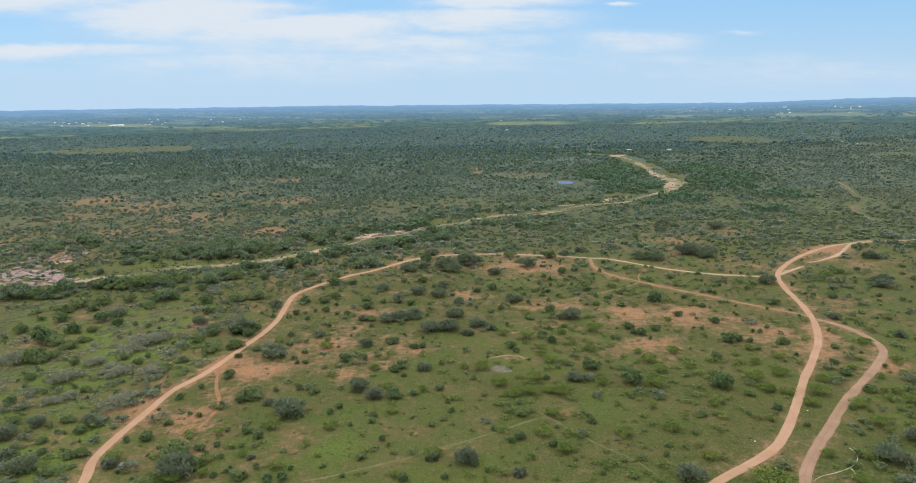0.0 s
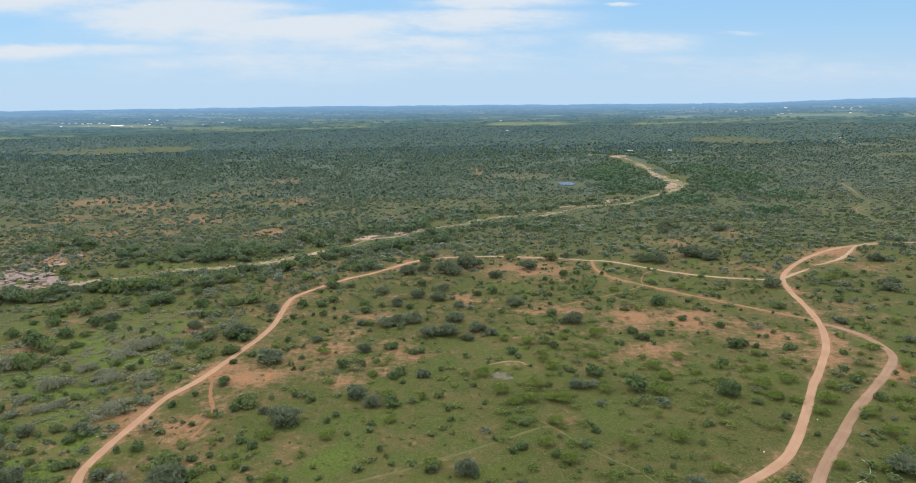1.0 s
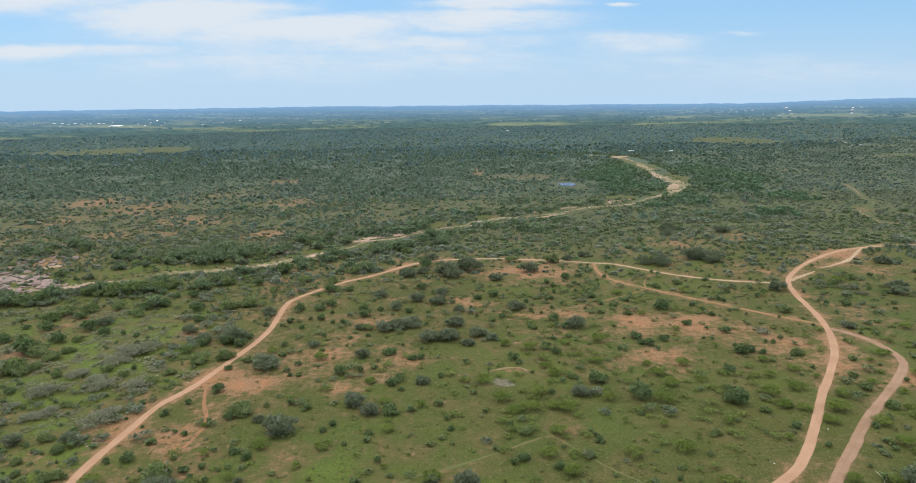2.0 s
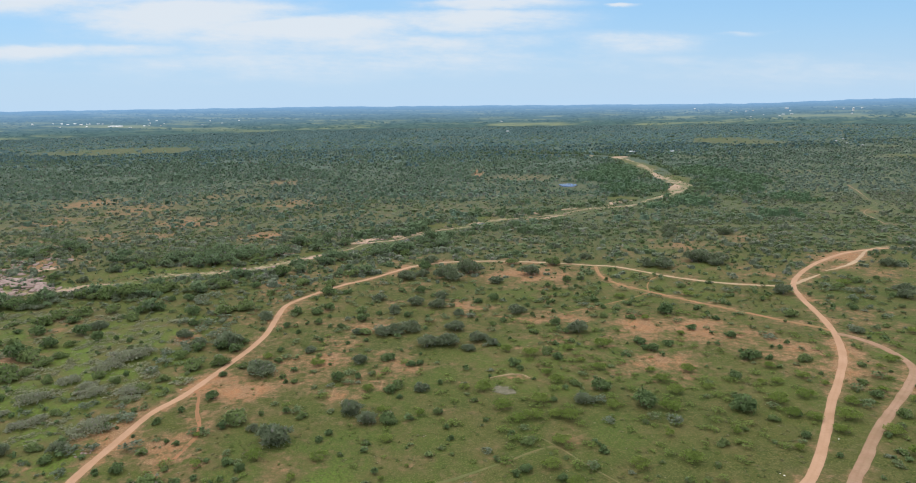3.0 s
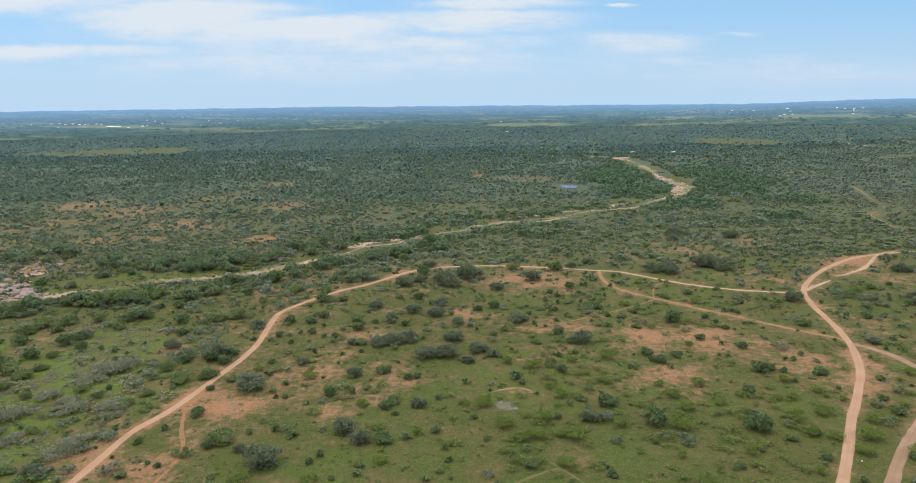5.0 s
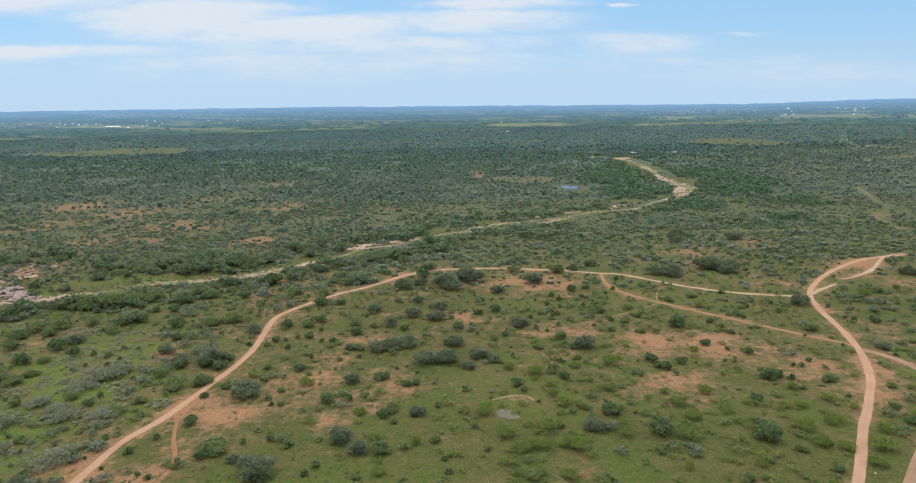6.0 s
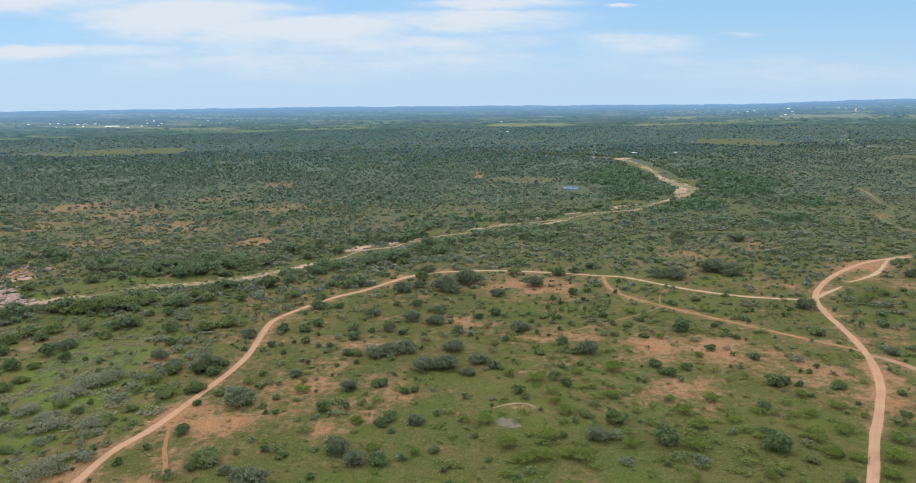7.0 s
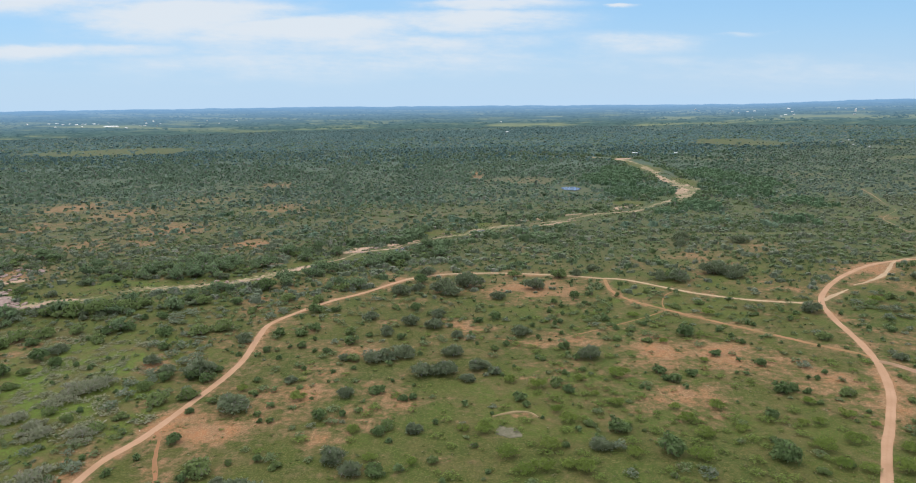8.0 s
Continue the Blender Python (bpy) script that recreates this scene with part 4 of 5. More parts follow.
DARK_F = ((-35.8, 309.7, 4), (7.4, 310.2, 2.3), (69.5, 312.4, 3.5), (-65.3, 313.1, 6.3), (129, 313.6, 2.9), (-74.1, 313.8, 5.8), (127.5, 315.8, 2.9),
         (82.9, 316.6, 4.1), (-124.6, 316.8, 7.6), (34.6, 318.4, 3.5), (147.8, 319.5, 3.5), (-60.6, 319.7, 6.5), (44.3, 319.7, 3.5), (-151.3, 320.9, 7.7),
         (212.4, 322.4, 4.2), (47.4, 322.6, 3.6), (67.6, 324.5, 4.8), (-40.4, 324.9, 2.4), (-144.3, 325.3, 7.8), (174.1, 325.9, 3), (11, 326.3, 5.4),
         (154, 326.6, 3.6), (137.1, 328, 3), (208.9, 329.1, 3), (18.8, 330.2, 6.1), (204.2, 331.6, 2.4), (241.8, 331.9, 4.9), (-220.6, 332.3, 10.4),
         (50.5, 333.4, 3.1), (-212.7, 334.5, 9.2), (61.6, 334.8, 3.1), (-69.7, 336.7, 3.1))
DARK_G = ((44.9, 337.6, 3.7), (131.6, 337.7, 2.5), (69, 338.7, 2.5), (-136.3, 340.2, 6.2), (-144.2, 340.4, 4.4), (51.7, 345.4, 3.2), (-65.7, 346, 8.9),
         (-55.5, 346.4, 5.1), (40, 346.4, 2.5), (-17.1, 346.8, 7), (161.2, 348.8, 2.6), (63.9, 350.8, 3.9), (158.6, 351.3, 2.6), (49.5, 352.2, 3.9),
         (225.8, 355.1, 3.9), (77.3, 355.6, 2.6), (-136.4, 358.2, 8.5), (254.2, 359.4, 4), (60.7, 361.1, 6.6), (-107.7, 361.7, 7.9), (82.6, 362.7, 3.3),
         (60.9, 368.4, 2.7), (-132.2, 370.4, 8.1), (89.2, 383.2, 4.2), (-99.1, 388.7, 10.6), (-232.1, 389.3, 7.8), (119.5, 395.8, 7.2), (-17.3, 396.9, 10.1),
         (129.6, 458.8, 5.8))
MESQUITE_A = ((77.7, 147, 10.4), (101.3, 148.2, 4.4), (-17.2, 155.9, 3.4), (-74.8, 155.9, 4.6), (110, 159.1, 3.7), (-67.8, 158.5, 4), (-49.2, 161.1, 4.1),
         (99.8, 161.3, 4.4), (68, 161.3, 5), (11.8, 163.7, 1.6), (-112.8, 163.5, 4.8), (-7.2, 165.5, 5.5), (-39.2, 166.4, 2.3), (29.9, 166.4, 5.8), (-96, 167, 5.9),
         (-60.2, 167.9, 3.9), (-20.2, 171.6, 2.3), (124.1, 172.6, 3.3), (-43.9, 172.9, 3), (48.2, 175.1, 5.4), (24.9, 176.3, 5.1), (-13.9, 177.9, 1.7),
         (63.2, 177.8, 6.2), (124.1, 177.9, 5.8), (-71.6, 180.6, 3.8), (94.3, 182, 3.5), (-38.6, 183.2, 4.9), (-56.9, 184.2, 5.3), (29.3, 188.8, 5.4),
         (126, 189.9, 6.2))
MESQUITE_B = ((143.3, 191.1, 5.1), (111.3, 191.3, 5.1), (61.3, 191.7, 4), (-20.8, 192.3, 4.1), (137.3, 192.5, 2.6), (81.2, 192.5, 3.7), (-77.4, 197.3, 2.6),
         (142.7, 197.9, 4.5), (139, 198.1, 3.8), (108.2, 200, 5), (118.6, 199.5, 7.6), (102.5, 202.2, 5.8), (18.8, 203.2, 5.8), (34.4, 203.2, 7), (23.5, 204.3, 5.5), (30.5, 205, 5.5),
         (-11.6, 207.9, 3.6), (67.2, 208.1, 7.1), (125, 209.2, 5.2), (145.8, 210.2, 3.6), (49.6, 210, 5.2), (-23.8, 211, 4.4), (14.5, 211.2, 6), (102.8, 211.5, 6),
         (155.2, 212.1, 4), (113.3, 214.9, 6.1), (26.8, 214.8, 6.5), (140.5, 218.1, 4.1), (73, 220, 6.2), (84.5, 222.8, 4.2), (124.5, 223.5, 3.4))
MESQUITE_C = ((160, 223.8, 5.1), (9.1, 225.2, 5.9), (109.3, 225.4, 4.2), (104, 225.7, 4.3), (2.7, 226.8, 4.3), (-30.7, 227.3, 4.3), (70.5, 229.2, 5.2),
         (120, 230.5, 5.2), (34.6, 230.6, 5.6), (151.8, 236.7, 3.1), (83, 237.1, 5.3), (32.2, 237.2, 4.5), (69.6, 237.6, 4), (113.3, 239.1, 4.5), (52.2, 240.8, 5),
         (160.2, 242.9, 5.5), (46.7, 248.2, 3.3), (-52.3, 250.7, 5.6), (28.7, 255.5, 6.2), (-73, 258.4, 4.4), (19.4, 260.6, 4.9), (44, 260.8, 4.4),
         (58.2, 263.5, 7.3), (187.8, 271, 6), (93.1, 275.1, 4.1), (84.4, 295.3, 4.4), (81.4, 329.1, 5.4), (115.7, 330.6, 5.5), (202.6, 345, 7.6))
OLIVE_A = ((37.3, 154.5, 2.1), (-57.7, 156.7, 5.2), (-25.1, 157.7, 1.5), (44.5, 160.6, 1.9), (-36.6, 161.1, 2.5), (-110.7, 160.5, 5.3), (31.5, 161.9, 1.9),
         (-71.8, 162.9, 6.4), (-105.1, 164.1, 2.2), (-27.3, 164.9, 3.2), (40.7, 165.4, 2.3), (-18.2, 167.4, 2.3), (-49.3, 169.6, 2.3), (-79.2, 167.6, 9),
         (-109.9, 169.4, 4.3), (-106.4, 169.7, 5.6), (-118.6, 172, 3.7), (-85.7, 173.1, 2), (-62.4, 173.4, 2.4), (68.6, 174.7, 2.4), (-122.2, 178, 3.8),
         (-79, 178.7, 2.8), (120.5, 179.1, 3.5), (29.4, 180.2, 2.1), (-8.3, 183.2, 3.2), (-1.7, 183.4, 1.8), (-32.9, 184.3, 2.1), (74.7, 185.4, 3.9),
         (89.4, 186, 2.1), (136.9, 186.5, 2.5), (-4.5, 186.6, 2.5))
OLIVE_B = ((-14.5, 187.8, 1.4), (-89.4, 187.7, 3.6), (19.8, 188.6, 5.1), (-26.5, 190.2, 2.9), (-138.5, 190.1, 5.5), (-122.1, 191.5, 5.2), (130, 193, 3.3),
         (84.3, 193.5, 2.2), (19.8, 199.2, 1.5), (56.8, 199.3, 2.7), (95.4, 199.4, 3.8), (135.5, 200.2, 5), (-48.4, 207.8, 4), (-68.9, 205.6, 7.9),
         (-6.1, 208.5, 4), (-62.2, 210.4, 2.8), (-128.9, 214.2, 4.1), (90.9, 216.1, 3.3), (5.6, 216.3, 2.9), (55.9, 223.4, 1.7), (137.4, 223.7, 4.2),
         (120.6, 226.3, 2.1), (40.8, 228.1, 4.3), (-20.1, 229.7, 5.6), (-130.6, 229.4, 3.9), (-57, 234.3, 3.1), (-109.1, 232.1, 5.3), (116.4, 238.4, 2.7),
         (146, 238.5, 3.6), (-30.4, 240, 3.6), (-121.7, 238.1, 4.5))
OLIVE_C = ((-62.5, 238.9, 3.2), (-146.5, 238.5, 4.5), (-105.1, 238.7, 5), (128.5, 244.6, 5.5), (-130.1, 243.1, 5.5), (-164.2, 244.1, 10.7), (-159.1, 246.7, 5.6),
         (-80.1, 249.3, 3.8), (-98.8, 249.7, 8), (-89.9, 253, 7.2), (-68.6, 254.9, 3.4), (35.7, 257.6, 5.8), (-53.3, 258.6, 2.9), (-159, 256.7, 8.3),
         (-107.6, 260.6, 5.9), (-167.7, 261.6, 9.9), (-157, 263.9, 6), (46.7, 269.1, 3.5), (181.2, 279, 3.6), (33.5, 279.3, 3.6), (-160, 276.6, 5.2),
         (-185.6, 280.6, 5.8), (-38.5, 283.9, 5.3), (152.7, 285.1, 2.6), (16.4, 291.4, 3.8), (149.5, 295.3, 6.6), (78.3, 296.6, 4.4), (66.7, 299.4, 4.4),
         (205.8, 304.9, 3.9), (-201.6, 305.4, 4), (-188.6, 305.7, 10.1))
OLIVE_D = ((74.8, 310.1, 4), (-149.9, 311, 6.9), (-44, 313.1, 6.3), (-186.4, 314.6, 9.8), (-110.4, 318.1, 9.9), (-176.7, 318.3, 8.8), (-165.2, 322, 7.7),
         (-101.3, 322.4, 10.1), (196, 339, 6.2), (-240.4, 339.1, 9.3), (104.9, 341, 5.6), (244.2, 344.7, 3.8), (117.6, 345.8, 5.1), (-95.9, 348.1, 6.4),
         (-27.5, 348.4, 4.5), (-181.3, 349, 12.7), (-192.9, 349.8, 11.5), (-170.7, 350.3, 12.8), (212.1, 350.3, 6.4), (-208.4, 352.8, 5.2), (-161.4, 355.1, 11.7),
         (-155.2, 360, 9.2), (-68, 362.5, 7.9), (-124.9, 363.4, 8.6), (-83.6, 366, 8), (99.2, 367.5, 4.7), (59.9, 402.4, 10.3), (34.7, 407.2, 7.4))
DARK_ALL = DARK_A + DARK_B + DARK_C + DARK_D + DARK_E + DARK_F + DARK_G
# forms: leaf clumps get finer as the plant gets wider
grey_large = Plant("thorn_shrub", "broad grey-green thorny shrub with bare grey twigs", "shrub", "grey shrubs", GREY_LEAF, GREY_BARK, 4, 11, 1550, 0.028, 0.46, 0.0, 7, 0.31, 0.025,
                   1.5, 0.5, True)
grey_small = Plant("thorn_shrub", "low grey thorny shrub in rough grass", "shrub", "grey shrubs", GREY_LEAF, GREY_BARK, 3, 12, 440, 0.058, 0.42, 0.0, 5, 0.3, 0.03, 1.4, 0.5, True)
dark_large = Plant("evergreen_bush", "dense dark green bush with a lobed crown", "bush", "dark bushes", DARK_LEAF, BARK, 4, 13, 800, 0.037, 0.52, 0.0, 5, 0.28, 0.03)
dark_small = Plant("evergreen_bush", "small rounded dark green bush in grass", "bush", "dark bushes", DARK_LEAF, BARK, 4, 14, 230, 0.068, 0.62, 0.0, 3, 0.22, 0.04)
mesquite_large = Plant("mesquite", "spreading bright green feathery mesquite", "tree", "mesquites", MESQUITE_LEAF, BARK, 5, 15, 1600, 0.019, 0.30, 0.13, 10, 0.34, 0.014, 1.4, 0.3)
mesquite_small = Plant("mesquite", "small yellow-green feathery mesquite sapling", "bush", "mesquites", MESQUITE_LEAF, BARK, 4, 16, 700, 0.027, 0.40, 0.12, 5, 0.28, 0.02, 1.4, 0.3)
olive_large = Plant("scrub_bush", "mid-green leafy scrub bush with uneven crown", "bush", "green bushes", OLIVE_LEAF, BARK, 4, 17, 1100, 0.031, 0.46, 0.0, 6, 0.3, 0.028)
olive_small = Plant("scrub_bush", "small loose olive-green bush in grass", "bush", "green bushes", OLIVE_LEAF, BARK, 4, 18, 330, 0.056, 0.48, 0.0, 4, 0.28, 0.03, 1.2, 0.4)
creek_tree = Plant("creek_tree", "tall dark green tree on the creek bank", "tree", "creek trees", CREEK_LEAF, BARK, 6, 19, 400, 0.048, 0.66, 0.06, 7, 0.33, 0.03, 1.1, 0.4)
bank_shrub = Plant("thorn_shrub", "grey-green thorny shrub among creek trees", "shrub", "grey shrubs", GREY_LEAF, GREY_BARK, 3, 24, 400, 0.052, 0.46, 0.0, 6, 0.31, 0.03, 1.4, 0.5, True)
dry_low = Plant("dry_brush", "flat patch of dry grey-brown brush", "shrub", "grey shrubs", DRY_LEAF, GREY_BARK, 4, 25, 1100, 0.024, 0.26, 0.0, 9, 0.38, 0.015, 1.5, 0.3, True)
bank_bush = Plant("bank_bush", "leafy green bush on the creek bank", "bush", "bank bushes", OLIVE_LEAF, BARK, 4, 23, 380, 0.05, 0.5, 0.0, 6, 0.32, 0.028)
for rows, large, small, limit, grown in ((GREY_A + GREY_B + GREY_C + GREY_D, grey_large, grey_small, 5.2, 1.18), (DARK_ALL, dark_large, dark_small, 3.6, 1.03),
                                  (MESQUITE_A + MESQUITE_B + MESQUITE_C, mesquite_large, mesquite_small, 4.0, 1.05),
                                  (OLIVE_A + OLIVE_B + OLIVE_C + OLIVE_D, olive_large, olive_small, 3.6, 1.1)):
    for px, py, wide in rows:
        flat = large is grey_large and px < -85 and 195 < py < 268
        (dry_low if flat else large if wide > limit else small).stand(px, py, wide * grown)
NAMED = np.array([row for rows in (GREY_A, GREY_B, GREY_C, GREY_D, DARK_ALL, MESQUITE_A, MESQUITE_B, MESQUITE_C, OLIVE_A, OLIVE_B, OLIVE_C, OLIVE_D) for row in rows])


def stuff_mesh(name, bases, xs, ys, widths, talls, tints, mat, rng):
    """Many plants in one mesh: copies of a few bases, each turned, sized and set on the ground."""
    zs = height(xs, ys)
    kind = rng.integers(0, len(bases), len(xs))
    turn = rng.random(len(xs)) * 2 * math.pi
    parts, tint = [], []
    for k, base in enumerate(bases):
        on = np.nonzero(kind == k)[0]
        c, s = np.cos(turn[on])[:, None], np.sin(turn[on])[:, None]
        w, t = widths[on][:, None], talls[on][:, None]
        bx, by, bz = base[None, :, 0], base[None, :, 1], base[None, :, 2]
        v = np.stack((xs[on][:, None] + w * (bx * c - by * s), ys[on][:, None] + w * (bx * s + by * c), zs[on][:, None] - 0.05 + t * bz), 2)
        parts.append(v.reshape(-1, 3))
        tint.append(np.repeat(tints[on], len(base)))
    v = np.concatenate(parts)
    return mesh_from(name, v, quad_faces(len(v) // 4), mat, {"tint": np.concatenate(tint)})


def scatter(rng, x0, x1, y0, y1, cell):
    """Jittered places, one to a cell, inside the wedge of land ahead."""
    gx, gy = np.meshgrid(np.arange(x0, x1, cell), np.arange(y0, y1, cell))
    x = gx.ravel() + cell * rng.random(gx.size)
    y = gy.ravel() + cell * rng.random(gx.size)
    keep = np.abs(x) < 0.70 * y + 28
    return x[keep], y[keep]


def road_gap(x, y):
    return np.minimum.reduce([off_line(x, y, r) for r in (WEST_ROAD, LINK_ROAD, EAST_ROAD, SIDE_ROAD, FORK, SPUR, SPUR_END, FAR_TRACK, CROSS_TRACK)])


def named_gap(x, y):
    """How far each place is from the nearest plant that stands alone, less its half width."""
    best = np.full(x.shape, 1e9)
    for px, py, wide in NAMED:
        best = np.minimum(best, np.hypot(x - px, y - py) - wide / 2)
    return best


def in_pasture(x, y):
    w = np.interp(y, [p[1] for p in WEST_ROAD], [p[0] for p in WEST_ROAD])
    e = np.interp(y, [p[1] for p in EAST_ROAD[:14]], [p[0] for p in EAST_ROAD[:14]])
    return (x > w) & (x < e) & (y < 410)


def open_land(x, y):
    """1 in fields and on the pond, 0 elsewhere."""
    out = np.maximum(np.clip(1.1 * field_cover(x, y), 0, 0.92), meadow_cover(x, y))
    return np.maximum(out, ((x - POND[0]) ** 2 / 460 + (y - POND[1] + 8) ** 2 / 1600 < 1).astype(float))


def creek_clear(x, y, tall):
    """True where a plant that tall leaves the creek bed in view: set back on the south bank, close by on the north bank."""
    d = off_line(x, y, CREEK)
    way = np.array(CREEK[2:27])
    south = y < np.interp(x, way[:, 0], way[:, 1])
    back = np.where(south & (x < 260), 5.5 + tall * np.clip(y / 95, 0, 7) * 0.75, 7.5 + 10 * step(y, 640, 760))
    back = back * (0.55 + 0.5 * step(cloud_noise(x, y, 45, 55), 0.35, 0.6))
    return d > back + 4 * step(y, 620, 800)


def build_scrub():
    rng = np.random.default_rng(7)
    tuft = [leaf_cloud(rng, 6, random_lobes(rng, 3, 0.3, 1.0), 0.17, 1.3, 0.3) for _ in range(8)]
    small = [leaf_cloud(rng, 24, random_lobes(rng, 3, 0.22, 1.0), 0.155) for _ in range(6)]
    medium = [lumps(rng, 2, 6, 1, 30, 0.075) for _ in range(8)]
    fine_medium = [leaf_cloud(rng, 100, random_lobes(rng, 7, 0.32, 1.0), 0.06, 1.3, 0.3) for _ in range(6)]
    fine_spiny = [leaf_cloud(rng, 115, random_lobes(rng, 7, 0.33, 1.0), 0.066, 1.4, 0.5, True) for _ in range(6)]
    spiny = [lumps(rng, 2, 6, 1, 34, 0.07, 0.2, True) for _ in range(8)]
    coarse = [lumps(rng, 1, 4, 1, 1, 0.2, 0.22) for _ in range(10)]
    blob = [lumps(rng, 1, 4, 1, 0, 0, 0.24) for _ in range(10)]

    def add(name, bases, x, y, low, high, ratio, mat, label, power=1.6):
        w = (low + (high - low) * rng.random(len(x)) ** power) * (0.65 + 0.7 * cloud_noise(x, y, 36, 203))
        drift = np.clip(0.5 * rng.random(len(x)) + 1.5 * (cloud_noise(x, y, 64 + 0.06 * y, 205) - 0.5) + 0.25, 0, 1)
        me = stuff_mesh(name, bases, x, y, w, w * ratio * (0.8 + 0.4 * rng.random(len(x))), drift, mat, rng)
        tagged(new(name, me), label, "shrubs", kind="stuff")

    # weeds and tufts all over the near land
    x, y = scatter(rng, -310, 360, 138, 430, 1.75)
    bare = patches(x, y, BARE)
    on = (rng.random(len(x)) < (0.2 + 0.4 * step(cloud_noise(x, y, 22, 91), 0.42, 0.72)) * (1 - 0.75 * np.clip(bare * 1.3, 0, 1))) & (road_gap(x, y) > 2.4)
    x, y = x[on], y[on]
    a = cloud_noise(x, y, 55, 95) + 0.25 * rng.normal(size=len(x)) > 0.5
    add("weeds", tuft, x[a], y[a], 0.5, 1.9, 0.2, WEED_MASS, "bright green weeds and tufts in the grass")
    add("weeds", tuft, x[~a], y[~a], 0.5, 1.9, 0.2, DRY_MASS, "dull olive weeds and dry tufts in the grass")

    # near land: bushes between those that stand alone
    x, y = scatter(rng, -400, 460, 136, 540, 4.0)
    pasture, creek, roads = in_pasture(x, y), off_line(x, y, CREEK), road_gap(x, y)
    clump = cloud_noise(x, y, 34, 41)
    bare = patches(x, y, BARE) + patches(x, y, FAR_BARE)
    chance = np.where(pasture, 0.06 + 0.12 * step(clump, 0.42, 0.66), np.where(x < -46, 0.54, 0.26) + 0.45 * step(clump, 0.4, 0.65))
    chance += np.where(pasture, 0.42 * step(y, 250, 340), 0.32 * step(y, 355, 465))
    chance *= (roads > 3.8) * (1 - open_land(x, y)) * (1 - 0.8 * np.clip(bare, 0, 1)) * (named_gap(x, y) > 0.9)
    on = rng.random(len(x)) < chance
    x, y, pasture, creek = x[on], y[on], pasture[on], creek[on]
    draw = rng.random(len(x))
    west = ~pasture & (x < -46)
    grey = draw < np.where(west, 0.32, np.where(pasture, 0.1, 0.2))
    green = ~grey & (draw < np.where(pasture, 0.78, 0.74))
    dark = ~grey & ~green
    clear = creek_clear(x, y, 1.8)
    flat = cloud_noise(x, y, 40, 53)
    dry_form = [leaf_cloud(rng, 120, random_lobes(rng, 9, 0.38, 1.0), 0.05, 1.7, 0.1, True) for _ in range(6)]
    for mask, name, bases, low, high, ratio, mat, label in (
            (west & (y < 330) & (flat > 0.56), "dry_brush", dry_form, 2.5, 8.0, 0.14, DRY_BRUSH, "flat drifts of dry grey-brown brush in the grass"),
            (grey, "grey_scrub", spiny, 1.9, 7.4, 0.42, GREY_MASS, "low grey-green thorny scrub spread over the pasture"),
            (green, "green_scrub", medium, 1.2, 5.2, 0.45, GREEN_MASS, "green feathery brush scattered in the grass"),
            (dark, "dark_scrub", small, 1.2, 3.7, 0.6, DARK_MASS, "small dark green round bushes scattered in the grass")):
        mask = mask & clear & ((name == "dry_brush") | ~(west & (y < 330) & (flat > 0.56)) | (name == "dark_scrub"))
        close = {"grey_scrub": fine_spiny, "green_scrub": fine_medium}.get(name, bases)
        for part_mask, form in ((mask & (y < 365), close), (mask & (y >= 365), bases)):
            add(name, form, x[part_mask], y[part_mask], low, high, ratio, mat, label)

    # thickets between the link road and the creek
    x, y = scatter(rng, -60, 430, 405, 560, 8.5)
    on = (rng.random(len(x)) < 0.12 + 0.55 * step(cloud_noise(x, y, 60, 49), 0.42, 0.64)) & (road_gap(x, y) > 6) & creek_clear(x, y, 3.0)
    on &= patches(x, y, FAR_BARE) < 0.3
    x, y = x[on], y[on]
    a = cloud_noise(x, y, 80, 51) + 0.3 * rng.normal(size=len(x)) > 0.5
    add("grey_scrub", spiny, x[a], y[a], 4.0, 9.5, 0.36, GREY_MASS, "broad grey-green thickets between road and creek")
    add("creek_trees", medium, x[~a], y[~a], 3.5, 8.0, 0.5, CREEK_MASS, "dark green brush thickets between road and creek")

    # feathery low mesquite between the larger ones
    x, y = scatter(rng, -110, 190, 136, 330, 4.6)
    chance = (0.05 + 0.5 * step(cloud_noise(x, y, 38, 47), 0.46, 0.68) + 0.45 * np.exp(-((x - 50) / 65) ** 2 - ((y - 218) / 42) ** 2)) * (road_gap(x, y) > 3) * (named_gap(x, y) > 0.2)
    on = (rng.random(len(x)) < chance * (1 - 0.7 * np.clip(patches(x, y, BARE), 0, 1))) & (x > -100 + 0.3 * (y - 136))
    feather = [leaf_cloud(rng, 150, random_lobes(rng, 8, 0.36, 0.75, 0.3), 0.047, 1.4, 0.2) for _ in range(6)]
    add("mesquite_brush", feather, x[on], y[on], 1.6, 5.0, 0.3, MESQUITE_MASS, "low feathery yellow-green mesquite brush in the pasture")

    # grass and brush that grows in the creek bed and along it
    x, y = scatter(rng, -330, 330, 330, 1000, 2.6)
    d = off_line(x, y, CREEK)
    on = (d < 15) & (rng.random(len(x)) < 0.15 + 0.6 * step(cloud_noise(x, y, 14, 57), 0.42, 0.62)) & (d > 1.5 * rng.random(len(x)))
    add("creek_grass", coarse, x[on], y[on], 0.8, 3.2, 0.35, GREEN_MASS, "tufts of green grass and weeds in the creek bed")

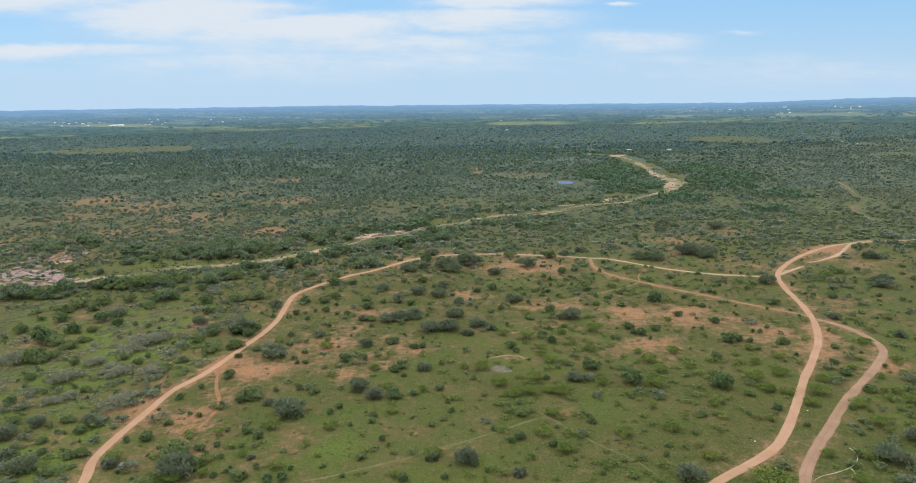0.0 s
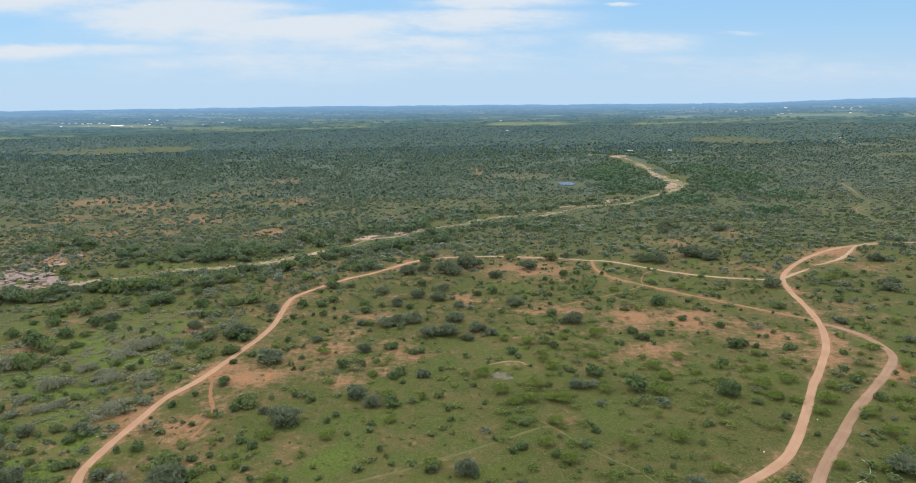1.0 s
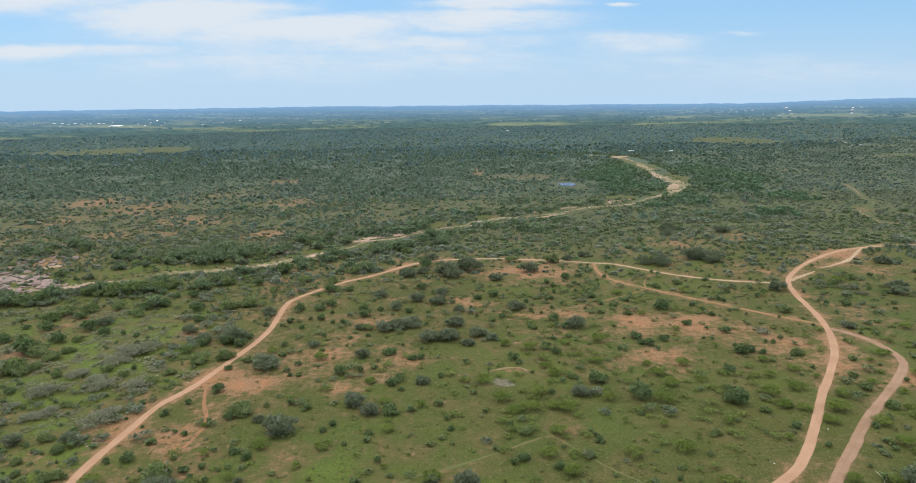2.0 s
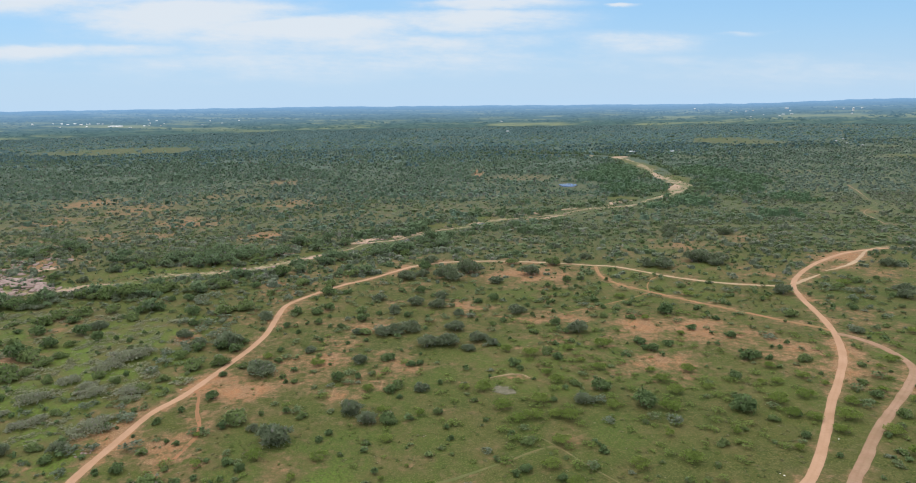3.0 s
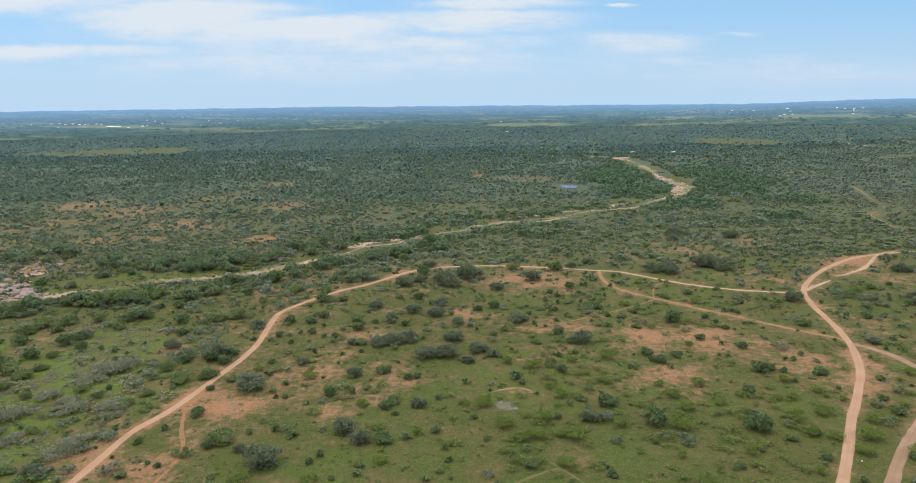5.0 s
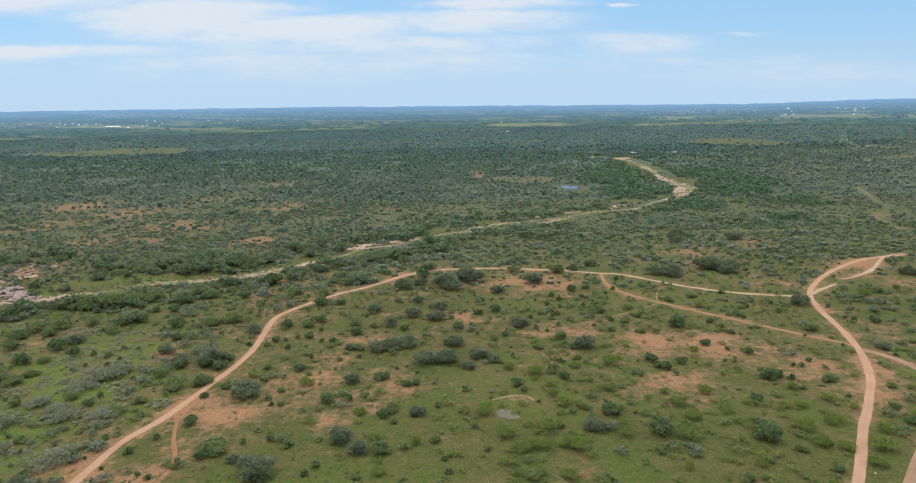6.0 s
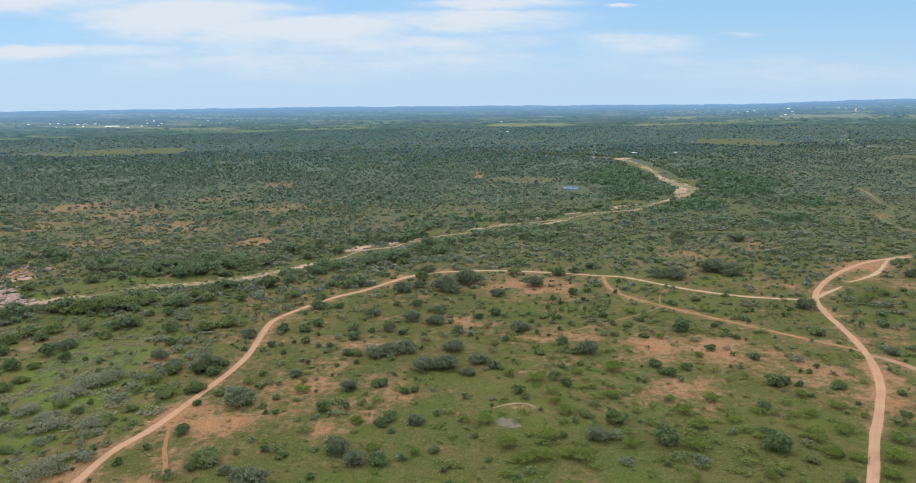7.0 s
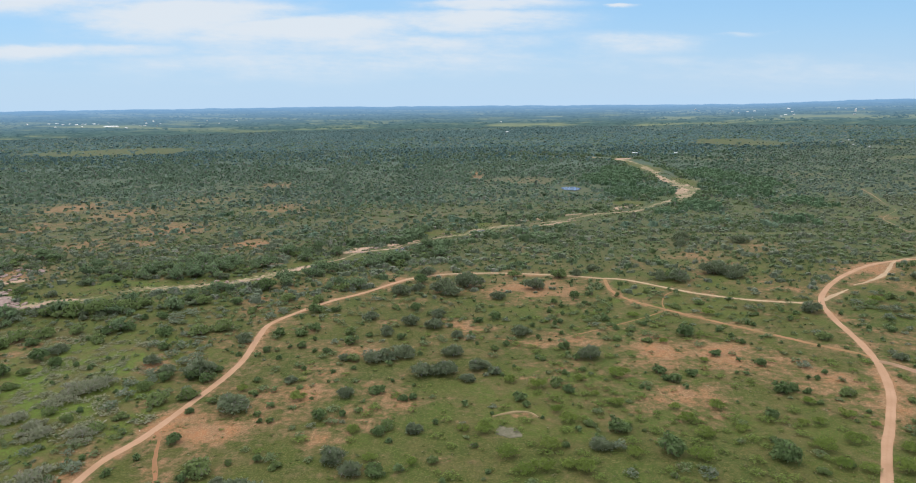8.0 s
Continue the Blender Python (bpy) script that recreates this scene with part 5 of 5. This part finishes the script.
    # the creek's banks: taller dark trees, those near the road as things
    x, y = scatter(rng, -510, 510, 265, 1400, 5.6)
    belt = patches(x, y, [(a, b, c * 0.95, d * 0.95, k) for a, b, c, d, k in BANKS])
    edge = np.exp(-((off_line(x, y, CREEK) - 20) / 12) ** 2) * step(cloud_noise(x, y, 43, 63), 0.34, 0.56)
    chance = np.maximum(1.1 * step(belt, 0.3, 0.6), 0.75 * edge) * (1 - 0.55 * step(-x, 195, 225))
    chance *= ((x + 248) / 34) ** 2 + ((y - 386) / 42) ** 2 > 1
    on = (rng.random(len(x)) < chance) & (road_gap(x, y) > 6) & (open_land(x, y) < 0.5) & creek_clear(x, y, 4.8)
    x, y = x[on], y[on]
    near = (y < 490) & (x > -285)
    near = np.nonzero(near)[0]
    for k in near[:420]:
        draw = rng.random() + (0.3 if x[k] < -190 else 0.2 if y[k] < 395 else 0)
        if draw < 0.55:
            creek_tree.stand(x[k], y[k], 4.5 + 7.0 * rng.random() ** 1.4)
        elif draw < 0.8:
            bank_bush.stand(x[k], y[k], 3.0 + 5.0 * rng.random() ** 1.4)
        else:
            bank_shrub.stand(x[k], y[k], 3.5 + 5.0 * rng.random() ** 1.4, "grey-green thorny shrub among creek trees")
    rest = np.ones(len(x), bool)
    rest[near[:420]] = False
    rest = np.nonzero(rest)[0]
    grey = rest[::5]
    rest = np.delete(rest, np.s_[::5])
    add("creek_trees", medium, x[rest], y[rest], 5.0, 13.5, 0.5, CREEK_MASS, "dense dark green trees lining the creek banks")
    add("grey_scrub", spiny, x[grey], y[grey], 4.0, 9.0, 0.45, GREY_MASS, "grey-green shrubs between creek trees")

    # groves past the creek
    grove_form = [lumps(rng, 2, 6, 1, 14, 0.10) for _ in range(8)]
    x, y = scatter(rng, -260, 560, 540, 1150, 5.3)
    on = (rng.random(len(x)) < 1.1 * step(patches(x, y, GROVES), 0.35, 0.75)) & creek_clear(x, y, 4.0) & (open_land(x, y) < 0.5)
    add("grove_trees", grove_form, x[on], y[on], 5.5, 11.5, 0.62, GROVE_MASS, "dense dark green grove inside the creek bend")

    # beyond the creek and to the sides, out to the woods
    x, y = scatter(rng, -1240, 1240, 465, 1600, 5.0)
    clump = cloud_noise(x, y, 93, 71)
    bare = patches(x, y, FAR_BARE)
    grove = patches(x, y, GROVES)
    knot = cloud_noise(x, y, 30, 77)
    chance = (0.12 + 0.62 * step(knot, 0.36, 0.6) + 0.3 * step(clump, 0.35, 0.65) + 0.2 * step(y, 740, 1320) + 0.6 * grove + 0.7 * (cloud_noise(x, y, 280, 73) - 0.5)) * (1 - 0.5 * np.clip(bare * 1.2, 0, 1)) * (1 - open_land(x, y)) * (y > 535) * (1 - 0.2 * step(y, 950, 1250))
    on = (rng.random(len(x)) < chance) & creek_clear(x, y, 4.0) & (road_gap(x, y) > 5)
    x, y = x[on], y[on]
    draw = rng.random(len(x)) - 0.4 * step(x / y, 0.32, 0.55) + 0.45 * patches(x, y, GROVES) + 0.7 * (cloud_noise(x, y, 170, 75) - 0.5)
    less = 0.16 * (1 - step(y, 700, 1150))
    a, b = draw < 0.26 + less, (draw >= 0.26 + less) & (draw < 0.56 + less)
    # crowns with haze in their colour take over with distance
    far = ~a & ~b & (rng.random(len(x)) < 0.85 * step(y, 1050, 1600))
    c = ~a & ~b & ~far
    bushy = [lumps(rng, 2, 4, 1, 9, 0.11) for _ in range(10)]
    # past 700 m the scrub gets the haze-blued leaf colours
    for belt, form, greys, greens in ((y < 700, bushy, GREY_MASS, GREEN_MASS), (y >= 700, coarse, HAZED_GREY, HAZED_GREEN)):
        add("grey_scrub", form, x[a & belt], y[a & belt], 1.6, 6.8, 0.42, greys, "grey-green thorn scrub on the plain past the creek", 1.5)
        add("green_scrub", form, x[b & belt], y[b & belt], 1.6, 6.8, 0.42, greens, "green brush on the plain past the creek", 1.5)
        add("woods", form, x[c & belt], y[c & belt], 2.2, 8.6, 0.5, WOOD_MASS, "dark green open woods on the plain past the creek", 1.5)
    add("woods", coarse, x[far], y[far], 3, 11, 0.46, HAZED_MASS, "haze-tinted blue-green woods on the plain", 1.8)

    # low flat brush between the crowns
    low_brush = [lumps(rng, 1, 4, 1, 0, 0, 0.24) for _ in range(10)]
    x, y = scatter(rng, -800, 800, 440, 1080, 6.2)
    on = (rng.random(len(x)) < (0.35 + 0.6 * step(cloud_noise(x, y, 70, 79), 0.3, 0.6)) * (1 - open_land(x, y)) * (1 - 0.9 * np.clip(1.6 * patches(x, y, FAR_BARE), 0, 1)))
    on &= creek_clear(x, y, 1.0) & (road_gap(x, y) > 5)
    x, y = x[on], y[on]
    a = cloud_noise(x, y, 75, 85) + 0.22 * rng.normal(size=len(x)) > 0.5
    # haze-blued leaf colours again past 680 m
    for belt, greys, greens in ((y < 680, GREY_MASS, GREEN_MASS), (y >= 680, HAZED_GREY, HAZED_GREEN)):
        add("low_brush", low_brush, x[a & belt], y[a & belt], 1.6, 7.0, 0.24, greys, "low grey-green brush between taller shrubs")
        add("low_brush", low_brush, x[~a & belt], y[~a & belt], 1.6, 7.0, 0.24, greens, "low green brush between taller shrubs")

    # far woods, most with the blue of haze in their leaf colour
    x, y = scatter(rng, -2260, 2260, 1600, 2960, 9.6)
    on = rng.random(len(x)) < (0.35 + 0.6 * step(cloud_noise(x, y, 240, 81), 0.3, 0.6)) * (1 - open_land(x, y)) * (1 - 0.35 * step(x / y, 0.3, 0.55))
    x, y = x[on], y[on]
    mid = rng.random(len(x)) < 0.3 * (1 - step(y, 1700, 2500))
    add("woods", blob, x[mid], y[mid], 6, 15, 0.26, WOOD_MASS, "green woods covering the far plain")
    add("woods", blob, x[~mid], y[~mid], 6, 15, 0.24, HAZED_MASS, "far haze-tinted blue-green woods covering the plain")

build_scrub()


def build_distance():
    rings, steps = np.geomspace(2880, 4760, 60), np.linspace(-0.72, 0.72, 320)
    a, r = np.meshgrid(steps, rings)
    a, r = a.ravel(), r.ravel()
    x, y = r * np.sin(a), r * np.cos(a)
    z = height(x, y) + 6 * step(r, 2880, 2960) * (0.5 + 1.0 * value_noise(x, y, 45, 77))
    # air: share of the painted haze colour, growing with distance
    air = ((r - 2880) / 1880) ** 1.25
    field = field_cover(x, y)
    field = np.maximum(field, 0.8 * step(cloud_noise(x * 0.45, y, 130, 161), 0.6, 0.68))
    z -= 3 * field
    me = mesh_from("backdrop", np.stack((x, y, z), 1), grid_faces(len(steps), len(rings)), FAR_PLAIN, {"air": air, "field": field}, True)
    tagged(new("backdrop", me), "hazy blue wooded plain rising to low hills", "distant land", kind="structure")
    rng = np.random.default_rng(31)
    r, a = np.sqrt(2950 ** 2 + (4640 ** 2 - 2950 ** 2) * rng.random(13000)), -0.66 + 1.32 * rng.random(13000)
    x, y = r * np.sin(a), r * np.cos(a)
    on = rng.random(len(x)) < 0.25 + 0.9 * step(cloud_noise(x, y, 260, 83), 0.35, 0.6)
    on &= field_cover(x, y) < 0.3
    x, y, r = x[on], y[on], r[on]
    base = [leaf_cloud(rng, 3, random_lobes(rng, 2, 0.3, 1.0), 0.42) for _ in range(6)]
    wide = 8 + 14 * rng.random(len(x))
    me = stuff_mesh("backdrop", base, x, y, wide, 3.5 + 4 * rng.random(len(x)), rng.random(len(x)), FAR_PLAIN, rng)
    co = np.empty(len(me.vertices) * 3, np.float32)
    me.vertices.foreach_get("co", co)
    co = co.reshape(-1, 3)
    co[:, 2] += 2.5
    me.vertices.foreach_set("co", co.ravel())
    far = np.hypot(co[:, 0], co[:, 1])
    # the trees get the same painted haze by distance
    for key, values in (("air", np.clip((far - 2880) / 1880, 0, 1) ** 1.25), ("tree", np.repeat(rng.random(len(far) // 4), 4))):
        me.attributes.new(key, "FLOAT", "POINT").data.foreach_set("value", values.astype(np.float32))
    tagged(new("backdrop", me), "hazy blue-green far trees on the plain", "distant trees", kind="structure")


build_distance()


# ---- water ----
def pool(name, x, y, rx, ry, mat, label, turn, lift, seed):
    """A still sheet of water with an uneven shore and a shallow bed under it."""
    rng = np.random.default_rng(seed)
    n = 48
    a = np.linspace(0, 2 * math.pi, n, endpoint=False)
    wob = 1 + 0.16 * np.sin(2 * a + seed) + 0.10 * np.sin(5 * a + 2 * seed) + 0.05 * rng.normal(size=n)
    c, s = math.cos(radians(turn)), math.sin(radians(turn))
    px, py = rx * wob * np.cos(a), ry * wob * np.sin(a)
    bm = bmesh.new()
    z = float(height(x, y)) + lift
    top = [bm.verts.new((x + c * u - s * v, y + s * u + c * v, z)) for u, v in zip(px, py)]
    low = [bm.verts.new((x + 0.9 * (c * u - s * v), y + 0.9 * (s * u + c * v), z - 0.6)) for u, v in zip(px, py)]
    bm.faces.new(top)
    for k in range(n):
        bm.faces.new((top[k], low[k], low[(k + 1) % n], top[(k + 1) % n]))
    me = bpy.data.meshes.new(name)
    bm.to_mesh(me)
    bm.free()
    me.materials.append(mat)
    return tagged(new(name, me), label, "water", kind="structure")


pool("pond", POND[0], POND[1] - 3, 11, 16, POND_WATER, "small blue stock pond among scrub", -20, 0.9, 3)
POOLS = ((-68, 446, 5.4, 4.7), (-36, 487, 6, 5.7), (19, 546, 7.4, 6), (-30, 499, 4.3, 3.2))
for k, (px, py, rx, ry) in enumerate(POOLS):
    pool("water", px, py, rx * 1.1, ry * 0.5, WATER, "dark still pool in the creek bed", 40, 0.3, 5 + k)


EARTH_BANK = ((11.7, 234.5), (15.8, 236.5), (20, 237.4), (23.9, 236.5), (26.1, 233.4))
ribbon("earth_bank", EARTH_BANK, (0.6, 1.3, 1.5, 1.4, 1.3, 0.6), BANK_EARTH, "low curved bank of bare earth round a dry pan", "earth bank", rise=0.35, gap=0.7, ragged=0.9, seed=71)
pool("gravel_pan", 16, 224.5, 3.2, 4.0, GRAVEL, "dry grey gravel pan in the grass", 20, 0.06, 9)


# ---- stones, hose, buildings ----
def part(name, bm, mat, parent, label=""):
    me = bpy.data.meshes.new(name)
    bm.to_mesh(me)
    bm.free()
    me.materials.append(mat)
    ob = new(name, me)
    ob.parent = parent
    return tagged(ob, label)


def stone_mesh(seed, flat):
    """A weathered rock one metre wide with broken facets."""
    bm = bmesh.new()
    bmesh.ops.create_icosphere(bm, subdivisions=2, radius=0.5)
    for v in bm.verts:
        k = 1 + 0.35 * noise.noise(v.co * 2.3 + Vector((seed, 0, 0))) + 0.15 * noise.noise(v.co * 6 + Vector((0, seed, 0)))
        v.co = Vector((v.co.x * k, v.co.y * k, max(-0.25, min(v.co.z * k, 0.36)) * flat))
    me = bpy.data.meshes.new("stone")
    bm.to_mesh(me)
    bm.free()
    return me


ROCKS = ((-106.8, 161.2), (-95.8, 230.9), (108.2, 187.5), (83.1, 170.7), (-27.5, 207.7), (83.8, 169.7))
OUTCROP = ((-268.5, 381.7), (-265.2, 387.5), (-266.6, 398.1), (-266.8, 408.4), (-266.7, 416.1), (-247, 392.4), (-255.5, 367), (-251.1, 373.3),
         (-247, 380.6), (-229.3, 373.8), (-220.7, 367.7), (-220.2, 361), (-278.1, 425.4), (-264.7, 419.1), (-258.5, 431.7), (-258.5, 438.7),
         (-257.5, 377.9), (-257.5, 362.3), (-241.5, 363.3), (-236.6, 368.9))
PEBBLES = ((-129.3, 409.8), (-126.1, 408.1), (-122.4, 410.9), (-115.9, 411.7), (-73, 488.4), (-66.3, 480.7), (-60.9, 490.9), (-56.8, 494.7),
         (-48.7, 494.3), (-39, 497.8), (-19, 511.2), (-26, 463), (-21.9, 466.7), (-2.8, 536), (69.1, 587.6), (100, 597.2), (94.5, 614.2),
         (140.9, 635.1), (148.5, 643.5))
HOSE = ((89.7, 149.6), (92.9, 151.6), (95.6, 152.3), (98.6, 153.5), (101.6, 154.8), (104.5, 156.9), (106.8, 159.7), (107.8, 162.7),
         (107.7, 164.9))
HOSE_END = ((101.6, 154.8), (102, 153.6), (101.3, 151.7), (99.3, 150.2))
slabs = [stone_mesh(k * 7.1, 0.55) for k in range(6)]
for me in slabs:
    me.materials.append(GRANITE)
whites = [stone_mesh(50 + k * 5.3, 0.9) for k in range(3)]
for me in whites:
    me.materials.append(LIMESTONE)
rng = np.random.default_rng(21)


def lay_stone(name, meshes, x, y, wide, deep, label, category, group):
    ob = new(name, meshes[rng.integers(len(meshes))])
    ob.matrix_basis = pose(x, y, float(height(x, y)) + 0.04 * wide, 4 * rng.normal(), 4 * rng.normal(), 360 * rng.random()) @ Matrix.Diagonal((wide, deep, 0.35 * (wide + deep), 1))
    return tagged(ob, label, category, group)


for sx, sy in OUTCROP:
    for k in range(4):
        lay_stone("granite_slab", slabs, sx + 7 * rng.normal(), sy + 5 * rng.normal(), 2.2 + 5 * rng.random(), 2 + 3.4 * rng.random(),
                  "weathered pink granite slab beside the creek", "rock", "granite outcrop")
for sx, sy in PEBBLES:
    for k in range(3):
        lay_stone("creek_boulder", slabs, sx + 3.6 * rng.normal(), sy + 3 * rng.normal(), 1 + 2.6 * rng.random(), 1 + 2.0 * rng.random(),
                  "pale boulder lying in the sandy creek bed", "rock", "creek boulders")
for sx, sy in ROCKS:
    lay_stone("white_stone", whites, sx, sy, 0.45, 0.4, "small white stone lying in the grass", "rock", "white stones")


for k in range(7):
    lay_stone("roadside_stone", slabs, -105.6 + 1.3 * rng.normal(), 188.5 + 1.5 * rng.normal(), 0.5 + 0.7 * rng.random(), 0.4 + 0.5 * rng.random(),
              "broken reddish stone heaped beside the dirt road", "rock", "roadside stones")


def snag(x, y, tall, seed):
    """A bleached dead trunk with a few bare limbs."""
    rng2 = np.random.default_rng(seed)
    verts, faces = [], []
    top = Vector((0.2 * rng2.normal(), 0.2 * rng2.normal(), tall))
    branch(verts, faces, (0, 0, -0.1), top * 0.6, 0.08, 0.055, 7)
    branch(verts, faces, top * 0.6, top, 0.055, 0.02, 7)
    root = new("dead_snag")
    root.matrix_basis = pose(x, y, float(height(x, y)))
    new("trunk", mesh_from("trunk", [tuple(v) for v in verts], faces, DEAD_WOOD)).parent = root
    for k in range(5):
        verts, faces = [], []
        start = top * (0.3 + 0.12 * k)
        way = Vector((rng2.normal(), rng2.normal(), 0.7)).normalized() * tall * 0.5
        branch(verts, faces, start, start + way * 0.6, 0.06, 0.045)
        branch(verts, faces, start + way * 0.6, start + way + Vector((0, 0, 0.2)), 0.045, 0.015)
        new("limb", mesh_from("limb", [tuple(v) for v in verts], faces, DEAD_WOOD)).parent = root
    return tagged(root, "bleached dead shrub trunk with bare limbs", "dead tree", "dead snags")


for k, (sx, sy) in enumerate(((-21.6, 205.9), (-20.2, 206.8), (-37.4, 215.7), (-31.0, 212.0))):
    snag(sx, sy, 1.5 + 0.2 * k, 40 + k)


def hose(points, label):
    """A pale pipe lying loosely on the grass."""
    cu = bpy.data.curves.new("hose", "CURVE")
    cu.dimensions, cu.bevel_depth, cu.bevel_resolution = "3D", 0.055, 2
    line = curve_through(points, 0.9)
    sp = cu.splines.new("POLY")
    sp.points.add(len(line) - 1)
    for p, (x, y) in zip(sp.points, line):
        p.co = (x, y, float(height(x, y)) + 0.07 + 0.05 * noise.noise(Vector((x, y, 0))), 1)
    cu.materials.append(HOSE_PLASTIC)
    return tagged(new("hose", cu), label, "hose")


hose(HOSE, "long pale plastic hose curving over the grass")
hose(HOSE_END, "short pale hose end looped on the grass")


def box(bm, x0, x1, y0, y1, z0, z1):
    m = Matrix.Translation(((x0 + x1) / 2, (y0 + y1) / 2, (z0 + z1) / 2)) @ Matrix.Diagonal((x1 - x0, y1 - y0, z1 - z0, 1))
    bmesh.ops.create_cube(bm, size=1, matrix=m)


def house(x, y, wide, deep, tall, turn, label, base=None, category="house"):
    """A gabled building with walls, roof, a door and windows."""
    root = new("farm_building" if category == "barn" else "house")
    root.matrix_basis = pose(x, y, (float(height(x, y)) if base is None else base) - 0.1, 0, 0, turn)
    bm = bmesh.new()
    box(bm, -wide / 2, wide / 2, -deep / 2, deep / 2, 0, tall)
    part("wall", bm, PLASTER, root)
    bm = bmesh.new()
    up, over = deep * 0.22, 0.5
    for side in (-1, 1):
        rows = [(-wide / 2 - over, side * (deep / 2 + over), tall - 0.1), (wide / 2 + over, side * (deep / 2 + over), tall - 0.1), (wide / 2 + over, 0, tall + up), (-wide / 2 - over, 0, tall + up)]
        low = [bm.verts.new(r) for r in rows]
        top = [bm.verts.new((r[0], r[1], r[2] + 0.2)) for r in rows]
        bm.faces.new(low), bm.faces.new(top)
        for k in range(4):
            bm.faces.new((low[k], low[(k + 1) % 4], top[(k + 1) % 4], top[k]))
    bmesh.ops.recalc_face_normals(bm, faces=bm.faces)
    part("roof", bm, TIN, root, "pale sheet metal roof")
    bm = bmesh.new()
    box(bm, -0.6, 0.6, -deep / 2 - 0.06, -deep / 2 + 0.02, 0, 2.1)
    part("door", bm, DARK_WOOD, root)
    for k in (-0.33, 0.33):
        bm = bmesh.new()
        box(bm, k * wide - 0.7, k * wide + 0.7, -deep / 2 - 0.05, -deep / 2 + 0.02, 1.0, 2.2)
        part("window", bm, DARK_GLASS, root)
    return tagged(root, label, category, "far buildings")


HOUSES = ((356, 1321), (435, 1318), (204, 2446), (-1518, 3047), (-1410, 3086), (778, 3407), (240, 3207), (1419, 3901), (1486, 3714),
         (1517, 3621), (1549, 3512), (1592, 3526), (1502, 3059), (1548, 3113), (1686, 3323), (1589, 3118), (1979, 3434), (1944, 3312),
         (1789, 2981), (2020, 3287), (1763, 3513), (1870, 3108), (-1855, 3141), (-1821, 3148), (-1779, 3122), (-1763, 3151), (-1713, 3115),
         (-1689, 3146), (-1652, 3149), (-1632, 3152), (-1622, 3220), (-1484, 3177), (-1404, 3120), (-1922, 3090), (1048, 1797), (949, 1615),
         (857, 1446), (892, 1545), (851, 1380))
for k, (hx, hy) in enumerate(HOUSES):
    lift = float(height(hx, hy)) + (4.0 if math.hypot(hx, hy) > 2900 else 0)
    if k == 0:
        house(hx, hy, 11, 5, 2.4, 8, "long low farm barn with a pale metal roof", lift, "barn")
    elif k == 1:
        house(hx, hy, 6, 4, 2.2, -10, "small farm shed with a pale metal roof", lift, "barn")
    elif k == 3:
        house(hx, hy, 54, 12, 3.6, 4, "long white hall with a bright metal roof", lift, "barn")
    elif k in (20, 21):
        house(hx, hy, *((16, 10, 7) if k == 20 else (7, 6, 18)), 0, "tall white silo building on the far plain", lift, "barn")
    else:
        house(hx, hy, *((3, 2.6, 2.0) if hy < 1950 else (6 + 6 * rng.random(), 6, 3 + rng.random())), 40 * rng.random() - 20, "small pale house among far trees", lift)
for k in range(22):
    if k < 15:
        hx, hy = -1750 + 700 * rng.random(), 2950 + 500 * rng.random()
    else:
        hx, hy = 1250 + 800 * rng.random(), 3050 + 800 * rng.random()
    house(hx, hy, 5 + 5 * rng.random(), 5, 2.6 + rng.random(), 90 * rng.random(), "small pale house in a far settlement", float(height(hx, hy)) + 4.0)
